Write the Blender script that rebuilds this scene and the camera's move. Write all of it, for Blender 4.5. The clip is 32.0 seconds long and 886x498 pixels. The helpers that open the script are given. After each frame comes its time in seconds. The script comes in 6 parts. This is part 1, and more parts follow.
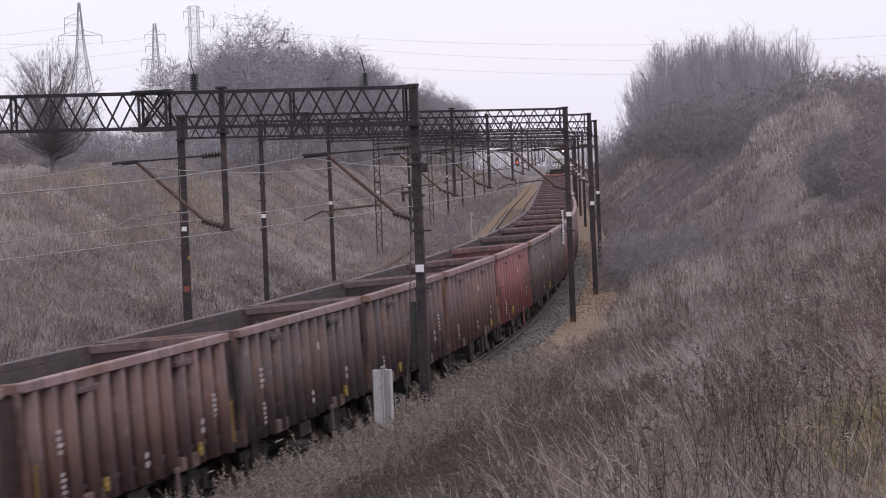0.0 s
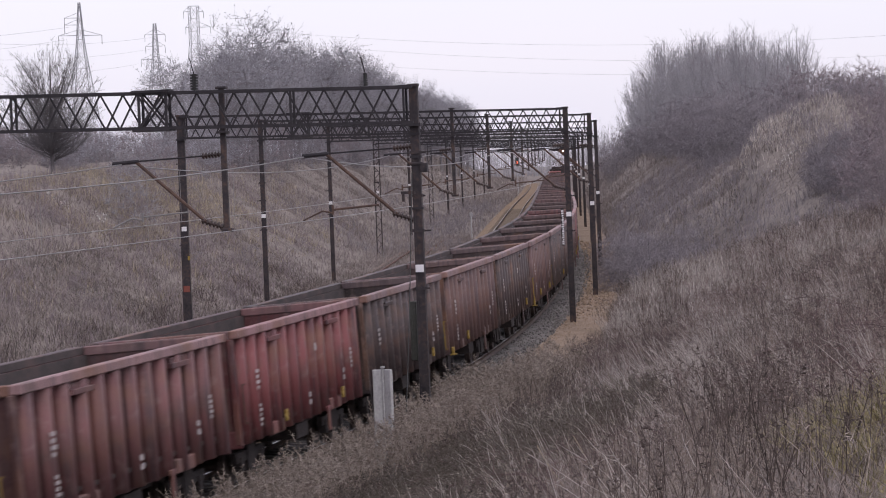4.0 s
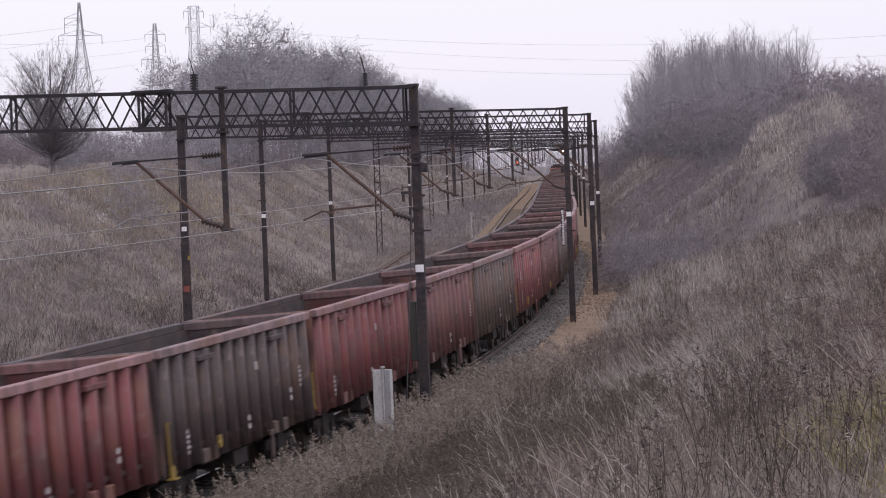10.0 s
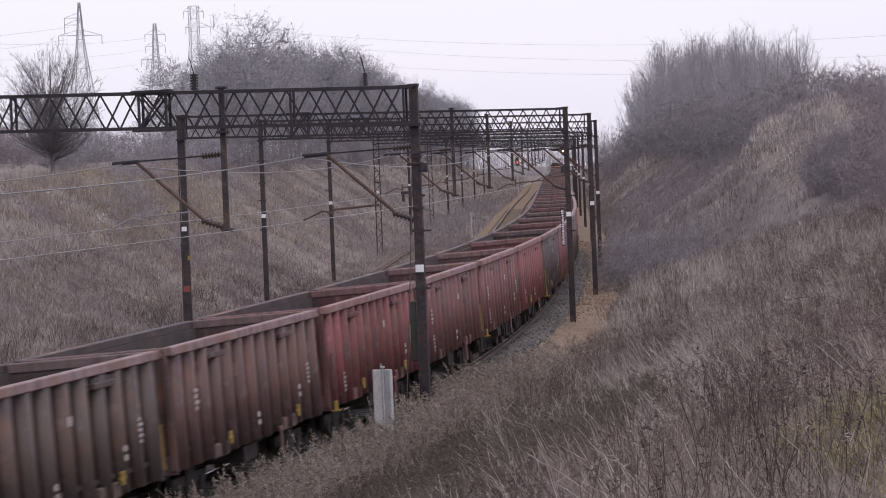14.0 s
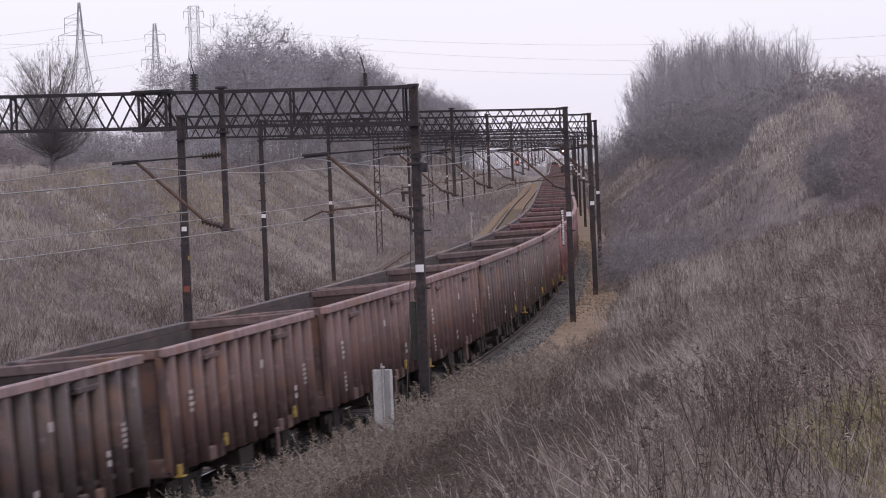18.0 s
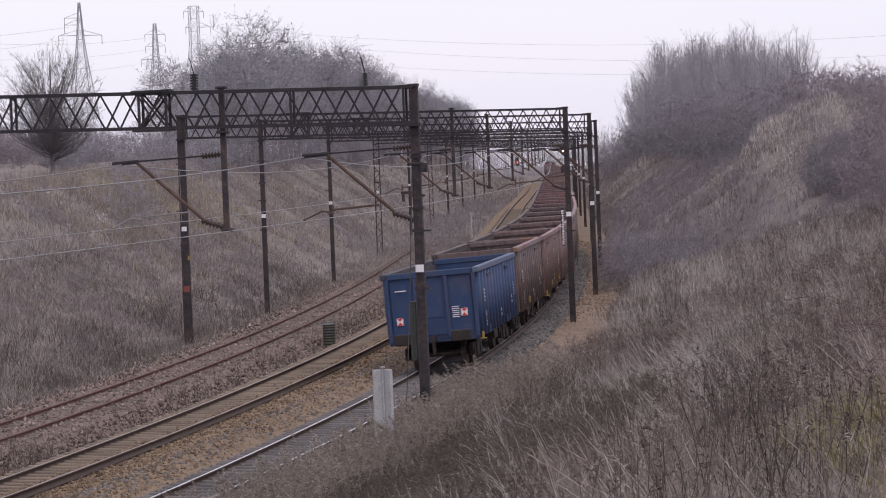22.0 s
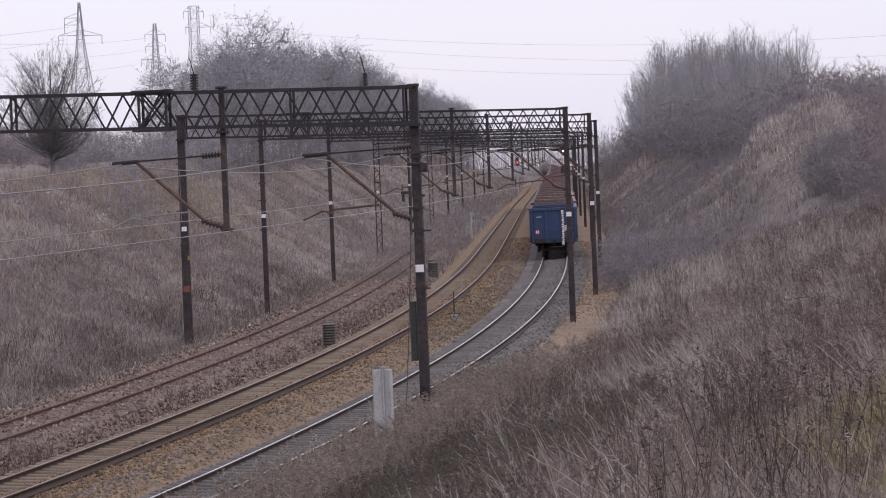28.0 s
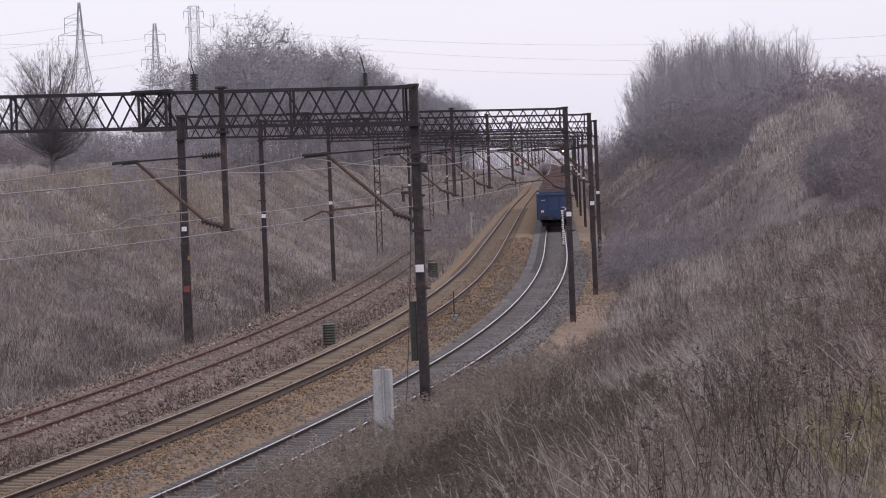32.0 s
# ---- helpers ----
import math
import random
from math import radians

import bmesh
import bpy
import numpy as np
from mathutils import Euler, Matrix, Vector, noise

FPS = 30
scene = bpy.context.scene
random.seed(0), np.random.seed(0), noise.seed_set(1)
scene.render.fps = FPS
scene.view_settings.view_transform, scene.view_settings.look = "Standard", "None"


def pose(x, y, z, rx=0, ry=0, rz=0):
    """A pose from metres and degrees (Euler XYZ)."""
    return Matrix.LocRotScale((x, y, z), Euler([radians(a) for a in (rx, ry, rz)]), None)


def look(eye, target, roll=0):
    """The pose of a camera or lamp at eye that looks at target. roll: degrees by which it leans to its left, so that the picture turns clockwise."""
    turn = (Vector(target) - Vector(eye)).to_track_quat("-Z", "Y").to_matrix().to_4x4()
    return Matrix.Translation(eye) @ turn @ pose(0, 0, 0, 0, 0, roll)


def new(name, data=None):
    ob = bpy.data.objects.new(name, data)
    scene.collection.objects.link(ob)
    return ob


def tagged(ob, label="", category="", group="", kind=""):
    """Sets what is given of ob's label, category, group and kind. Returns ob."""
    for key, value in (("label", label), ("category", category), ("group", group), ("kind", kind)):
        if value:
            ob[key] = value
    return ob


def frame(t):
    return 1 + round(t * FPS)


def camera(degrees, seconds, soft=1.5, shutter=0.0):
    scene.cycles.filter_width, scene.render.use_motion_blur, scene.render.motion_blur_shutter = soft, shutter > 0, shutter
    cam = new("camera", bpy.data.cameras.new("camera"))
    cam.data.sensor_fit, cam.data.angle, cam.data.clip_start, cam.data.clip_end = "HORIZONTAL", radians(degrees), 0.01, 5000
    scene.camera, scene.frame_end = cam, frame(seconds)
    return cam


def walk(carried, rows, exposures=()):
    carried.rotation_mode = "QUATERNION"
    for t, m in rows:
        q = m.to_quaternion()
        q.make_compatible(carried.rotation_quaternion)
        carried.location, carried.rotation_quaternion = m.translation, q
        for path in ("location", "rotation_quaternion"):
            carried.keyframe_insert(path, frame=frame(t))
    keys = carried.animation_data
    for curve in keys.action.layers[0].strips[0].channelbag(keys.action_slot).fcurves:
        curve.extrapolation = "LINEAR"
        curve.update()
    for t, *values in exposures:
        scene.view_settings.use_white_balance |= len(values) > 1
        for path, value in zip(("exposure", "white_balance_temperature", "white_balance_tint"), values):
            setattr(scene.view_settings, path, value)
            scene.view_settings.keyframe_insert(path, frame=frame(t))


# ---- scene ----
# ---------- camera: a tripod on the right bank ----------
EYE = Vector((0.0, 0.0, 5.741))
PITCH, ROLL = radians(0.9385), -2.26
cam = camera(15.342, 32.0, soft=1.05, shutter=0.5)
AIM = EYE + Vector((0, math.cos(PITCH), -math.sin(PITCH))) * 100
STAND = look(EYE, AIM, ROLL)
walk(cam, [(0, STAND), (32, STAND)], [(0, 0.19), (20.5, 0.19), (24.5, 0.13), (32, 0.13)])

# ---------- light: a veiled winter sky, the sun low and diffuse ----------
scene.view_settings.exposure = 0.0
SUN_EL, SUN_AZ = radians(58), radians(150)
world = bpy.data.worlds.new("world")
scene.world = world
world.use_nodes = True
wn, wl = world.node_tree.nodes, world.node_tree.links
wn.clear()
sky = wn.new("ShaderNodeTexSky")
sky.sky_type, sky.sun_disc = "NISHITA", False
sky.sun_elevation, sky.sun_rotation = SUN_EL, SUN_AZ
sky.air_density, sky.dust_density, sky.ozone_density = 1.0, 3.0, 1.0
bg_clear, bg_veil, bg_mix, w_out = (wn.new("ShaderNodeBackground"), wn.new("ShaderNodeBackground"),
                                    wn.new("ShaderNodeAddShader"), wn.new("ShaderNodeOutputWorld"))
bg_clear.inputs["Strength"].default_value = 0.05
bg_veil.inputs["Color"].default_value = (0.905, 0.865, 0.99, 1)
bg_veil.inputs["Strength"].default_value = 0.745
cloud_at, cloud, cloud_mix = wn.new("ShaderNodeTexCoord"), wn.new("ShaderNodeTexNoise"), wn.new("ShaderNodeMix")
cloud_map = wn.new("ShaderNodeMapping")
cloud_map.inputs["Scale"].default_value = (2.0, 2.0, 22.0)
cloud.inputs["Scale"].default_value, cloud.inputs["Detail"].default_value = 1.6, 5
cloud_mix.data_type = "RGBA"
cloud_mix.inputs[6].default_value = (0.88, 0.85, 1.02, 1)
cloud_mix.inputs[7].default_value = (0.97, 0.895, 1.02, 1)
wl.new(cloud_at.outputs["Generated"], cloud_map.inputs["Vector"])
wl.new(cloud_map.outputs[0], cloud.inputs["Vector"])
wl.new(cloud.outputs["Fac"], cloud_mix.inputs["Factor"])
wl.new(cloud_mix.outputs[2], bg_veil.inputs["Color"])
wl.new(sky.outputs[0], bg_clear.inputs["Color"])
wl.new(bg_clear.outputs[0], bg_mix.inputs[0])
wl.new(bg_veil.outputs[0], bg_mix.inputs[1])
wl.new(bg_mix.outputs[0], w_out.inputs["Surface"])
sun = new("sun", bpy.data.lights.new("sun", "SUN"))
sun.data.energy, sun.data.angle, sun.data.color = 0.8, radians(60), (1.0, 0.95, 0.95)
sun.matrix_world = look((math.sin(SUN_AZ) * 300, math.cos(SUN_AZ) * 300, math.tan(SUN_EL) * 300), (0, 0, 0))


# ---------- materials ----------
def rgb(c):
    return (c[0], c[1], c[2], 1)


def surface(name, stops, scale=1.0, fine=12.0, rough=0.85, metal=0.0, bump=0.25, island=0.0, own=False, detail=6.0):
    """A procedural surface: colours mixed by a coarse and a fine noise, with relief. island: brightness spread from piece to piece."""
    mat = bpy.data.materials.new(name)
    mat.use_nodes = True
    n, l = mat.node_tree.nodes, mat.node_tree.links
    b = n["Principled BSDF"]
    b.inputs["Roughness"].default_value, b.inputs["Metallic"].default_value = rough, metal
    b.inputs["Specular IOR Level"].default_value = 0.25
    tc = n.new("ShaderNodeTexCoord")
    coarse, small = n.new("ShaderNodeTexNoise"), n.new("ShaderNodeTexNoise")
    coarse.inputs["Scale"].default_value, coarse.inputs["Detail"].default_value = scale, detail
    small.inputs["Scale"].default_value, small.inputs["Detail"].default_value = fine, 4
    for tex in (coarse, small):
        l.new(tc.outputs["Object"], tex.inputs["Vector"])
    mix = n.new("ShaderNodeMath")
    mix.operation = "MULTIPLY_ADD"
    mix.inputs[1].default_value = 0.5
    l.new(small.outputs["Fac"], mix.inputs[0])
    half = n.new("ShaderNodeMath")
    half.operation = "MULTIPLY"
    half.inputs[1].default_value = 0.5
    l.new(coarse.outputs["Fac"], half.inputs[0])
    l.new(half.outputs[0], mix.inputs[2])
    ramp = n.new("ShaderNodeValToRGB")
    e = ramp.color_ramp.elements
    while len(e) < len(stops):
        e.new(0.5)
    for i, c in enumerate(stops):
        e[i].position = 0.34 + 0.32 * i / max(1, len(stops) - 1)
        e[i].color = rgb(c)
    l.new(mix.outputs[0], ramp.inputs["Fac"])
    colour = ramp.outputs["Color"]
    if island or own:
        hsv = n.new("ShaderNodeHueSaturation")
        src = n.new("ShaderNodeObjectInfo").outputs["Random"] if own else n.new("ShaderNodeNewGeometry").outputs["Random Per Island"]
        m = n.new("ShaderNodeMapRange")
        m.inputs["To Min"].default_value, m.inputs["To Max"].default_value = 1 - (island or 0.2), 1 + (island or 0.2)
        l.new(src, m.inputs["Value"])
        l.new(m.outputs[0], hsv.inputs["Value"])
        l.new(colour, hsv.inputs["Color"])
        colour = hsv.outputs["Color"]
    l.new(colour, b.inputs["Base Color"])
    if bump:
        bp = n.new("ShaderNodeBump")
        bp.inputs["Strength"].default_value, bp.inputs["Distance"].default_value = bump, 0.05
        l.new(small.outputs["Fac"], bp.inputs["Height"])
        l.new(bp.outputs[0], b.inputs["Normal"])
    return mat


def glow(name, colour, strength):
    mat = bpy.data.materials.new(name)
    mat.use_nodes = True
    b = mat.node_tree.nodes["Principled BSDF"]
    b.inputs["Base Color"].default_value = rgb(colour)
    b.inputs["Emission Color"].default_value, b.inputs["Emission Strength"].default_value = rgb(colour), strength
    return mat


def wagon_paint(name="wagon_paint", wear=1.0):
    """Weathered wagon paint: the object's own colour, with rust, soot and vertical streaks."""
    mat = bpy.data.materials.new(name)
    mat.use_nodes = True
    n, l = mat.node_tree.nodes, mat.node_tree.links
    b = n["Principled BSDF"]
    b.inputs["Roughness"].default_value = 0.6
    b.inputs["Specular IOR Level"].default_value = 0.3
    info, tc = n.new("ShaderNodeObjectInfo"), n.new("ShaderNodeTexCoord")
    where = n.new("ShaderNodeVectorMath")
    where.operation = "ADD"
    l.new(tc.outputs["Object"], where.inputs[0])
    l.new(info.outputs["Random"], where.inputs[1])
    patch, streak, grain = (n.new("ShaderNodeTexNoise") for _ in range(3))
    patch.inputs["Scale"].default_value, patch.inputs["Detail"].default_value = 1.3, 7
    stretch = n.new("ShaderNodeMapping")
    stretch.inputs["Scale"].default_value = (7, 7, 0.5)
    l.new(where.outputs[0], stretch.inputs["Vector"])
    streak.inputs["Scale"].default_value, streak.inputs["Detail"].default_value = 1.0, 5
    grain.inputs["Scale"].default_value = 25
    l.new(where.outputs[0], patch.inputs["Vector"])
    l.new(stretch.outputs[0], streak.inputs["Vector"])
    l.new(where.outputs[0], grain.inputs["Vector"])

    def blend(a, colour, fac, lo, hi, most):
        r = n.new("ShaderNodeMapRange")
        r.inputs["From Min"].default_value, r.inputs["From Max"].default_value = lo, hi
        r.inputs["To Max"].default_value = most * wear
        l.new(fac, r.inputs["Value"])
        m = n.new("ShaderNodeMix")
        m.data_type = "RGBA"
        l.new(r.outputs[0], m.inputs["Factor"])
        l.new(a, m.inputs[6])
        m.inputs[7].default_value = rgb(colour)
        return m.outputs[2]

    c = blend(info.outputs["Color"], (0.11, 0.075, 0.066), patch.outputs["Fac"], 0.5, 0.7, 0.65)
    c = blend(c, (0.058, 0.042, 0.048), streak.outputs["Fac"], 0.46, 0.7, 0.8)
    c = blend(c, (0.2, 0.145, 0.135), grain.outputs["Fac"], 0.55, 0.8, 0.4)
    scuff = n.new("ShaderNodeTexNoise")
    scuff.inputs["Scale"].default_value, scuff.inputs["Detail"].default_value = 3.7, 6
    l.new(where.outputs[0], scuff.inputs["Vector"])
    c = blend(c, (0.30, 0.215, 0.20), scuff.outputs["Fac"], 0.58, 0.74, 0.45)
    rust = n.new("ShaderNodeTexNoise")
    rust.inputs["Scale"].default_value, rust.inputs["Detail"].default_value = 0.8, 8
    l.new(where.outputs[0], rust.inputs["Vector"])
    c = blend(c, (0.2, 0.1, 0.06), rust.outputs["Fac"], 0.5, 0.66, 0.6)
    l.new(c, b.inputs["Base Color"])
    bp = n.new("ShaderNodeBump")
    bp.inputs["Strength"].default_value, bp.inputs["Distance"].default_value = 0.3, 0.02
    l.new(grain.outputs["Fac"], bp.inputs["Height"])
    l.new(bp.outputs[0], b.inputs["Normal"])
    return mat


M_GROUND = surface("dry_turf", [(0.088, 0.073, 0.069), (0.148, 0.125, 0.114), (0.231, 0.199, 0.174), (0.171, 0.142, 0.130)], 0.12, 3.0, 0.95, bump=0.6)
M_TAN = surface("tan_ballast", [(0.109, 0.071, 0.045), (0.172, 0.118, 0.075), (0.227, 0.163, 0.106), (0.160, 0.102, 0.062)], 0.9, 23.0, 0.95, bump=0.35)
M_GREY = surface("sooty_ballast", [(0.072, 0.066, 0.064), (0.125, 0.114, 0.109), (0.19, 0.172, 0.162)], 0.5, 14.0, 0.95, bump=0.9)
M_OLD = surface("rusty_ballast", [(0.072, 0.049, 0.040), (0.128, 0.087, 0.071), (0.196, 0.151, 0.128), (0.093, 0.063, 0.051)], 0.7, 11.0, 0.95, bump=0.9)
M_PATH = surface("path_gravel", [(0.13, 0.092, 0.066), (0.22, 0.163, 0.12), (0.3, 0.235, 0.18)], 0.5, 12.0, 0.95, bump=0.7)
M_RAIL = surface("rail_rust", [(0.055, 0.04, 0.034), (0.09, 0.06, 0.045)], 2, 30, 0.7, 0.2)
M_HEAD = surface("rail_head", [(0.5, 0.48, 0.47), (0.66, 0.64, 0.62)], 1, 20, 0.28, 0.9, 0.05)
M_HEAD_DULL = surface("rail_head_dull", [(0.22, 0.16, 0.13), (0.32, 0.25, 0.21)], 1, 20, 0.45, 0.6, 0.1)
M_RUSTRAIL = surface("rail_red_rust", [(0.105, 0.058, 0.047), (0.17, 0.092, 0.073)], 2, 30, 0.85, 0.0)
M_CONC = surface("sleeper_concrete", [(0.132, 0.101, 0.076), (0.207, 0.163, 0.123)], 1.5, 20, 0.95, own=True)
M_CONC_DARK = surface("sleeper_sooty", [(0.09, 0.083, 0.08), (0.15, 0.138, 0.132)], 1.5, 20, 0.95, own=True)
M_WOODEN = surface("sleeper_timber", [(0.09, 0.07, 0.062), (0.17, 0.135, 0.118)], 1.5, 20, 0.95, own=True)
M_MAST = surface("mast_steel", [(0.026, 0.023, 0.026), (0.045, 0.038, 0.041), (0.095, 0.062, 0.052)], 1.6, 9, 0.75, 0.1)
M_TRUSS = surface("truss_steel", [(0.024, 0.022, 0.026), (0.046, 0.041, 0.045)], 0.8, 9, 0.75, 0.1)
M_ARM = surface("arm_steel", [(0.05, 0.035, 0.032), (0.13, 0.08, 0.062)], 1.0, 9, 0.75, 0.1)
M_WIRE = surface("wire_copper", [(0.187, 0.180, 0.180), (0.288, 0.277, 0.274)], 0.3, 5, 0.5, 0.2, 0)
M_INSUL = surface("insulator_brown", [(0.04, 0.03, 0.03), (0.07, 0.045, 0.04)], 3, 20, 0.35, 0, 0.05)
M_WHITE = surface("white_enamel", [(0.626, 0.607, 0.616), (0.736, 0.718, 0.727)], 4, 30, 0.5, 0, 0.05)
M_STENCIL = surface("worn_stencil", [(0.34, 0.29, 0.28), (0.55, 0.5, 0.49)], 6, 40, 0.7, 0, 0.05)
M_BLACK = surface("black_marks", [(0.03, 0.03, 0.03), (0.05, 0.05, 0.05)], 4, 30, 0.7, 0, 0.05)
M_REDP = surface("red_signal_paint", [(0.5, 0.04, 0.03), (0.62, 0.07, 0.05)], 4, 30, 0.5, 0, 0.05)
M_YEL = surface("yellow_paint", [(0.208, 0.136, 0.036), (0.336, 0.232, 0.060)], 3, 30, 0.6, 0, 0.1)
M_POST = surface("marker_concrete", [(0.30, 0.295, 0.295), (0.44, 0.43, 0.425)], 2, 18, 0.9)
M_GREEN = surface("grey_green_paint", [(0.075, 0.078, 0.068), (0.125, 0.126, 0.11)], 2, 18, 0.7)
M_CABINET = surface("cabinet_paint", [(0.045, 0.046, 0.04), (0.08, 0.08, 0.07)], 2, 18, 0.7)
M_UNDER = surface("underframe_soot", [(0.018, 0.015, 0.015), (0.045, 0.035, 0.032)], 2, 14, 0.8)
M_WHEEL = surface("wheel_steel", [(0.05, 0.04, 0.037), (0.11, 0.085, 0.075)], 2, 14, 0.55, 0.5)
M_COAL = surface("wagon_floor_dirt", [(0.035, 0.03, 0.03), (0.08, 0.06, 0.055)], 1, 9, 0.95)
M_INNER = surface("wagon_inner_grime", [(0.045, 0.04, 0.04), (0.078, 0.064, 0.062), (0.115, 0.08, 0.075)], 1.2, 9, 0.9)
M_BAND = surface("faded_red_band", [(0.16, 0.05, 0.04), (0.24, 0.08, 0.06)], 3, 20, 0.8)
M_PAINT = wagon_paint()
M_FRESH_PAINT = wagon_paint("fresher_wagon_paint", 0.22)
M_BARK = surface("bare_bark", [(0.15, 0.138, 0.145), (0.24, 0.222, 0.23)], 1, 9, 0.95, bump=0)
M_BARK_DARK = surface("dark_bark", [(0.085, 0.078, 0.082), (0.15, 0.138, 0.143)], 1, 9, 0.95, bump=0)
M_STALK = surface("pale_stalk", [(0.307, 0.266, 0.242), (0.488, 0.438, 0.403)], 0.25, 2.0, 0.95, bump=0, island=0.3)
M_TWIG = surface("bare_twigs", [(0.225, 0.216, 0.236), (0.324, 0.310, 0.335)], 0.15, 1.5, 0.95, bump=0, island=0.25)
M_TWIG_PALE = surface("pale_twigs", [(0.238, 0.226, 0.240), (0.342, 0.325, 0.342)], 0.15, 1.5, 0.95, bump=0, island=0.25)
M_TWIG_RED = surface("reddish_twigs", [(0.17, 0.138, 0.148), (0.26, 0.215, 0.226)], 0.15, 1.5, 0.95, bump=0, island=0.25)
M_WEED = surface("dry_weed", [(0.145, 0.116, 0.100), (0.253, 0.206, 0.179), (0.395, 0.345, 0.301)], 0.25, 2.0, 0.95, bump=0, island=0.4)
M_WEED_PALE = surface("bleached_weed", [(0.339, 0.299, 0.276), (0.519, 0.474, 0.441)], 0.25, 2.0, 0.95, bump=0, island=0.3)
M_WEED_DARK = surface("dark_weed", [(0.068, 0.053, 0.048), (0.137, 0.107, 0.095)], 0.25, 2.0, 0.95, bump=0, island=0.4)
M_WEED_DUSKY = surface("dusky_weed", [(0.080, 0.067, 0.056), (0.149, 0.126, 0.105)], 0.25, 2.0, 0.95, bump=0, island=0.4)
M_BRAMBLE = surface("bramble_stem", [(0.090, 0.060, 0.060), (0.168, 0.114, 0.110)], 0.25, 2.0, 0.95, bump=0, island=0.4)
M_PLUME = surface("seed_plume", [(0.198, 0.163, 0.138), (0.330, 0.278, 0.240)], 0.4, 3.0, 0.95, bump=0, island=0.3)
M_GRASS = surface("dry_grass", [(0.145, 0.123, 0.116), (0.234, 0.200, 0.187), (0.335, 0.295, 0.267)], 0.1, 1.2, 0.95, bump=0, island=0.35)
M_GRASS_GREEN = surface("mossy_grass", [(0.165, 0.142, 0.072), (0.29, 0.25, 0.13)], 0.3, 2.0, 0.95, bump=0, island=0.35)
M_BANK = surface("bank_grass", [(0.109, 0.090, 0.084), (0.192, 0.162, 0.150), (0.302, 0.263, 0.243)], 0.15, 1.6, 0.95, bump=0, island=0.4)
M_SCRUB = surface("dark_scrub", [(0.155, 0.139, 0.152), (0.261, 0.235, 0.251)], 0.15, 1.5, 0.95, bump=0, island=0.3)
M_STRAW = surface("straw_grass", [(0.252, 0.207, 0.153), (0.387, 0.329, 0.248)], 0.2, 1.5, 0.95, bump=0, island=0.3)
M_PYLON = surface("galvanised_steel", [(0.24, 0.24, 0.26), (0.34, 0.34, 0.36)], 1, 6, 0.6, 0.2, 0)
M_STONE = surface("pale_stone", [(0.38, 0.35, 0.33), (0.58, 0.55, 0.52)], 2, 9, 0.95, own=True)
M_TAN_STONE = surface("tan_stone", [(0.098, 0.066, 0.044), (0.231, 0.167, 0.112)], 1, 9, 0.95, bump=0, island=0.5)
M_GREY_STONE = surface("sooty_stone", [(0.1, 0.092, 0.088), (0.21, 0.193, 0.183)], 1, 9, 0.95, bump=0, island=0.5)
M_PATH_STONE = surface("reddish_gravel", [(0.15, 0.105, 0.074), (0.34, 0.255, 0.185)], 1, 9, 0.95, bump=0, island=0.5)
M_OLD_STONE = surface("brown_stone", [(0.101, 0.072, 0.060), (0.266, 0.209, 0.179)], 1, 9, 0.95, bump=0, island=0.6)
M_LAMP_RED = glow("signal_red_lens", (1.0, 0.12, 0.06), 9.0)
M_LAMP_ORANGE = glow("signal_orange_lens", (1.0, 0.36, 0.22), 26.0)


# ---------- the line of the railway ----------
KNOTS = np.array([-120, -40, 0, 40, 80, 120, 170, 240, 340, 480, 1300.0])
BEND = np.array([-1.817, -1.817, -1.488, -1.254, -0.73, -0.40, 0.021, -0.025, 0.07, -0.063, -0.02]) * 1e-3
GRADE, CANT = 0.01183, radians(3.175)
TRACK2, TRACK3 = -4.57, -9.98
SS = np.arange(-120, 1301, 1.0)
_k = np.interp(SS, KNOTS, BEND)
_i0 = 120
_th = np.concatenate([[0], np.cumsum((_k[1:] + _k[:-1]) / 2)])
HEAD = _th - _th[_i0] + radians(9.2525)
_dx, _dy = np.sin(HEAD), np.cos(HEAD)
LX = np.concatenate([[0], np.cumsum((_dx[1:] + _dx[:-1]) / 2)])
LY = np.concatenate([[0], np.cumsum((_dy[1:] + _dy[:-1]) / 2)])
LX, LY = LX - LX[_i0] - 4.574, LY - LY[_i0] + 70.284
LZ = GRADE * SS
LEAN = CANT * np.clip(-_k * 1000 / 1.2, 0, 1)


def heading(s):
    return float(np.interp(s, SS, HEAD))


def at(s, lat, h=0.0, lean=False, off=0.0):
    """The place at s metres along the first track, lat metres to its right, h over the rails; off: across a canted track."""
    t = np.interp(s, SS, HEAD)
    a = np.interp(s, SS, LEAN) if lean else 0.0
    l = lat + off * np.cos(a) - h * np.sin(a)
    return Vector((float(np.interp(s, SS, LX) + l * np.cos(t)), float(np.interp(s, SS, LY) - l * np.sin(t)),
                   float(np.interp(s, SS, LZ) + h * np.cos(a) + off * np.sin(a))))


def frame_at(s, lat, h=0.0):
    """A pose at that place: x along the line, y to its left, z up."""
    return Matrix.Translation(at(s, lat, h)) @ Matrix.Rotation(math.pi / 2 - heading(s), 4, "Z")


def along(x, y):
    """Arrays of places to (s, lat)."""
    x, y = np.asarray(x, float), np.asarray(y, float)
    s = np.clip(y - 70, -119, 1299)
    for _ in range(6):
        t = np.interp(s, SS, HEAD)
        s = np.clip(s + (x - np.interp(s, SS, LX)) * np.sin(t) + (y - np.interp(s, SS, LY)) * np.cos(t), -119.5, 1299.5)
    t = np.interp(s, SS, HEAD)
    return s, (x - np.interp(s, SS, LX)) * np.cos(t) - (y - np.interp(s, SS, LY)) * np.sin(t)


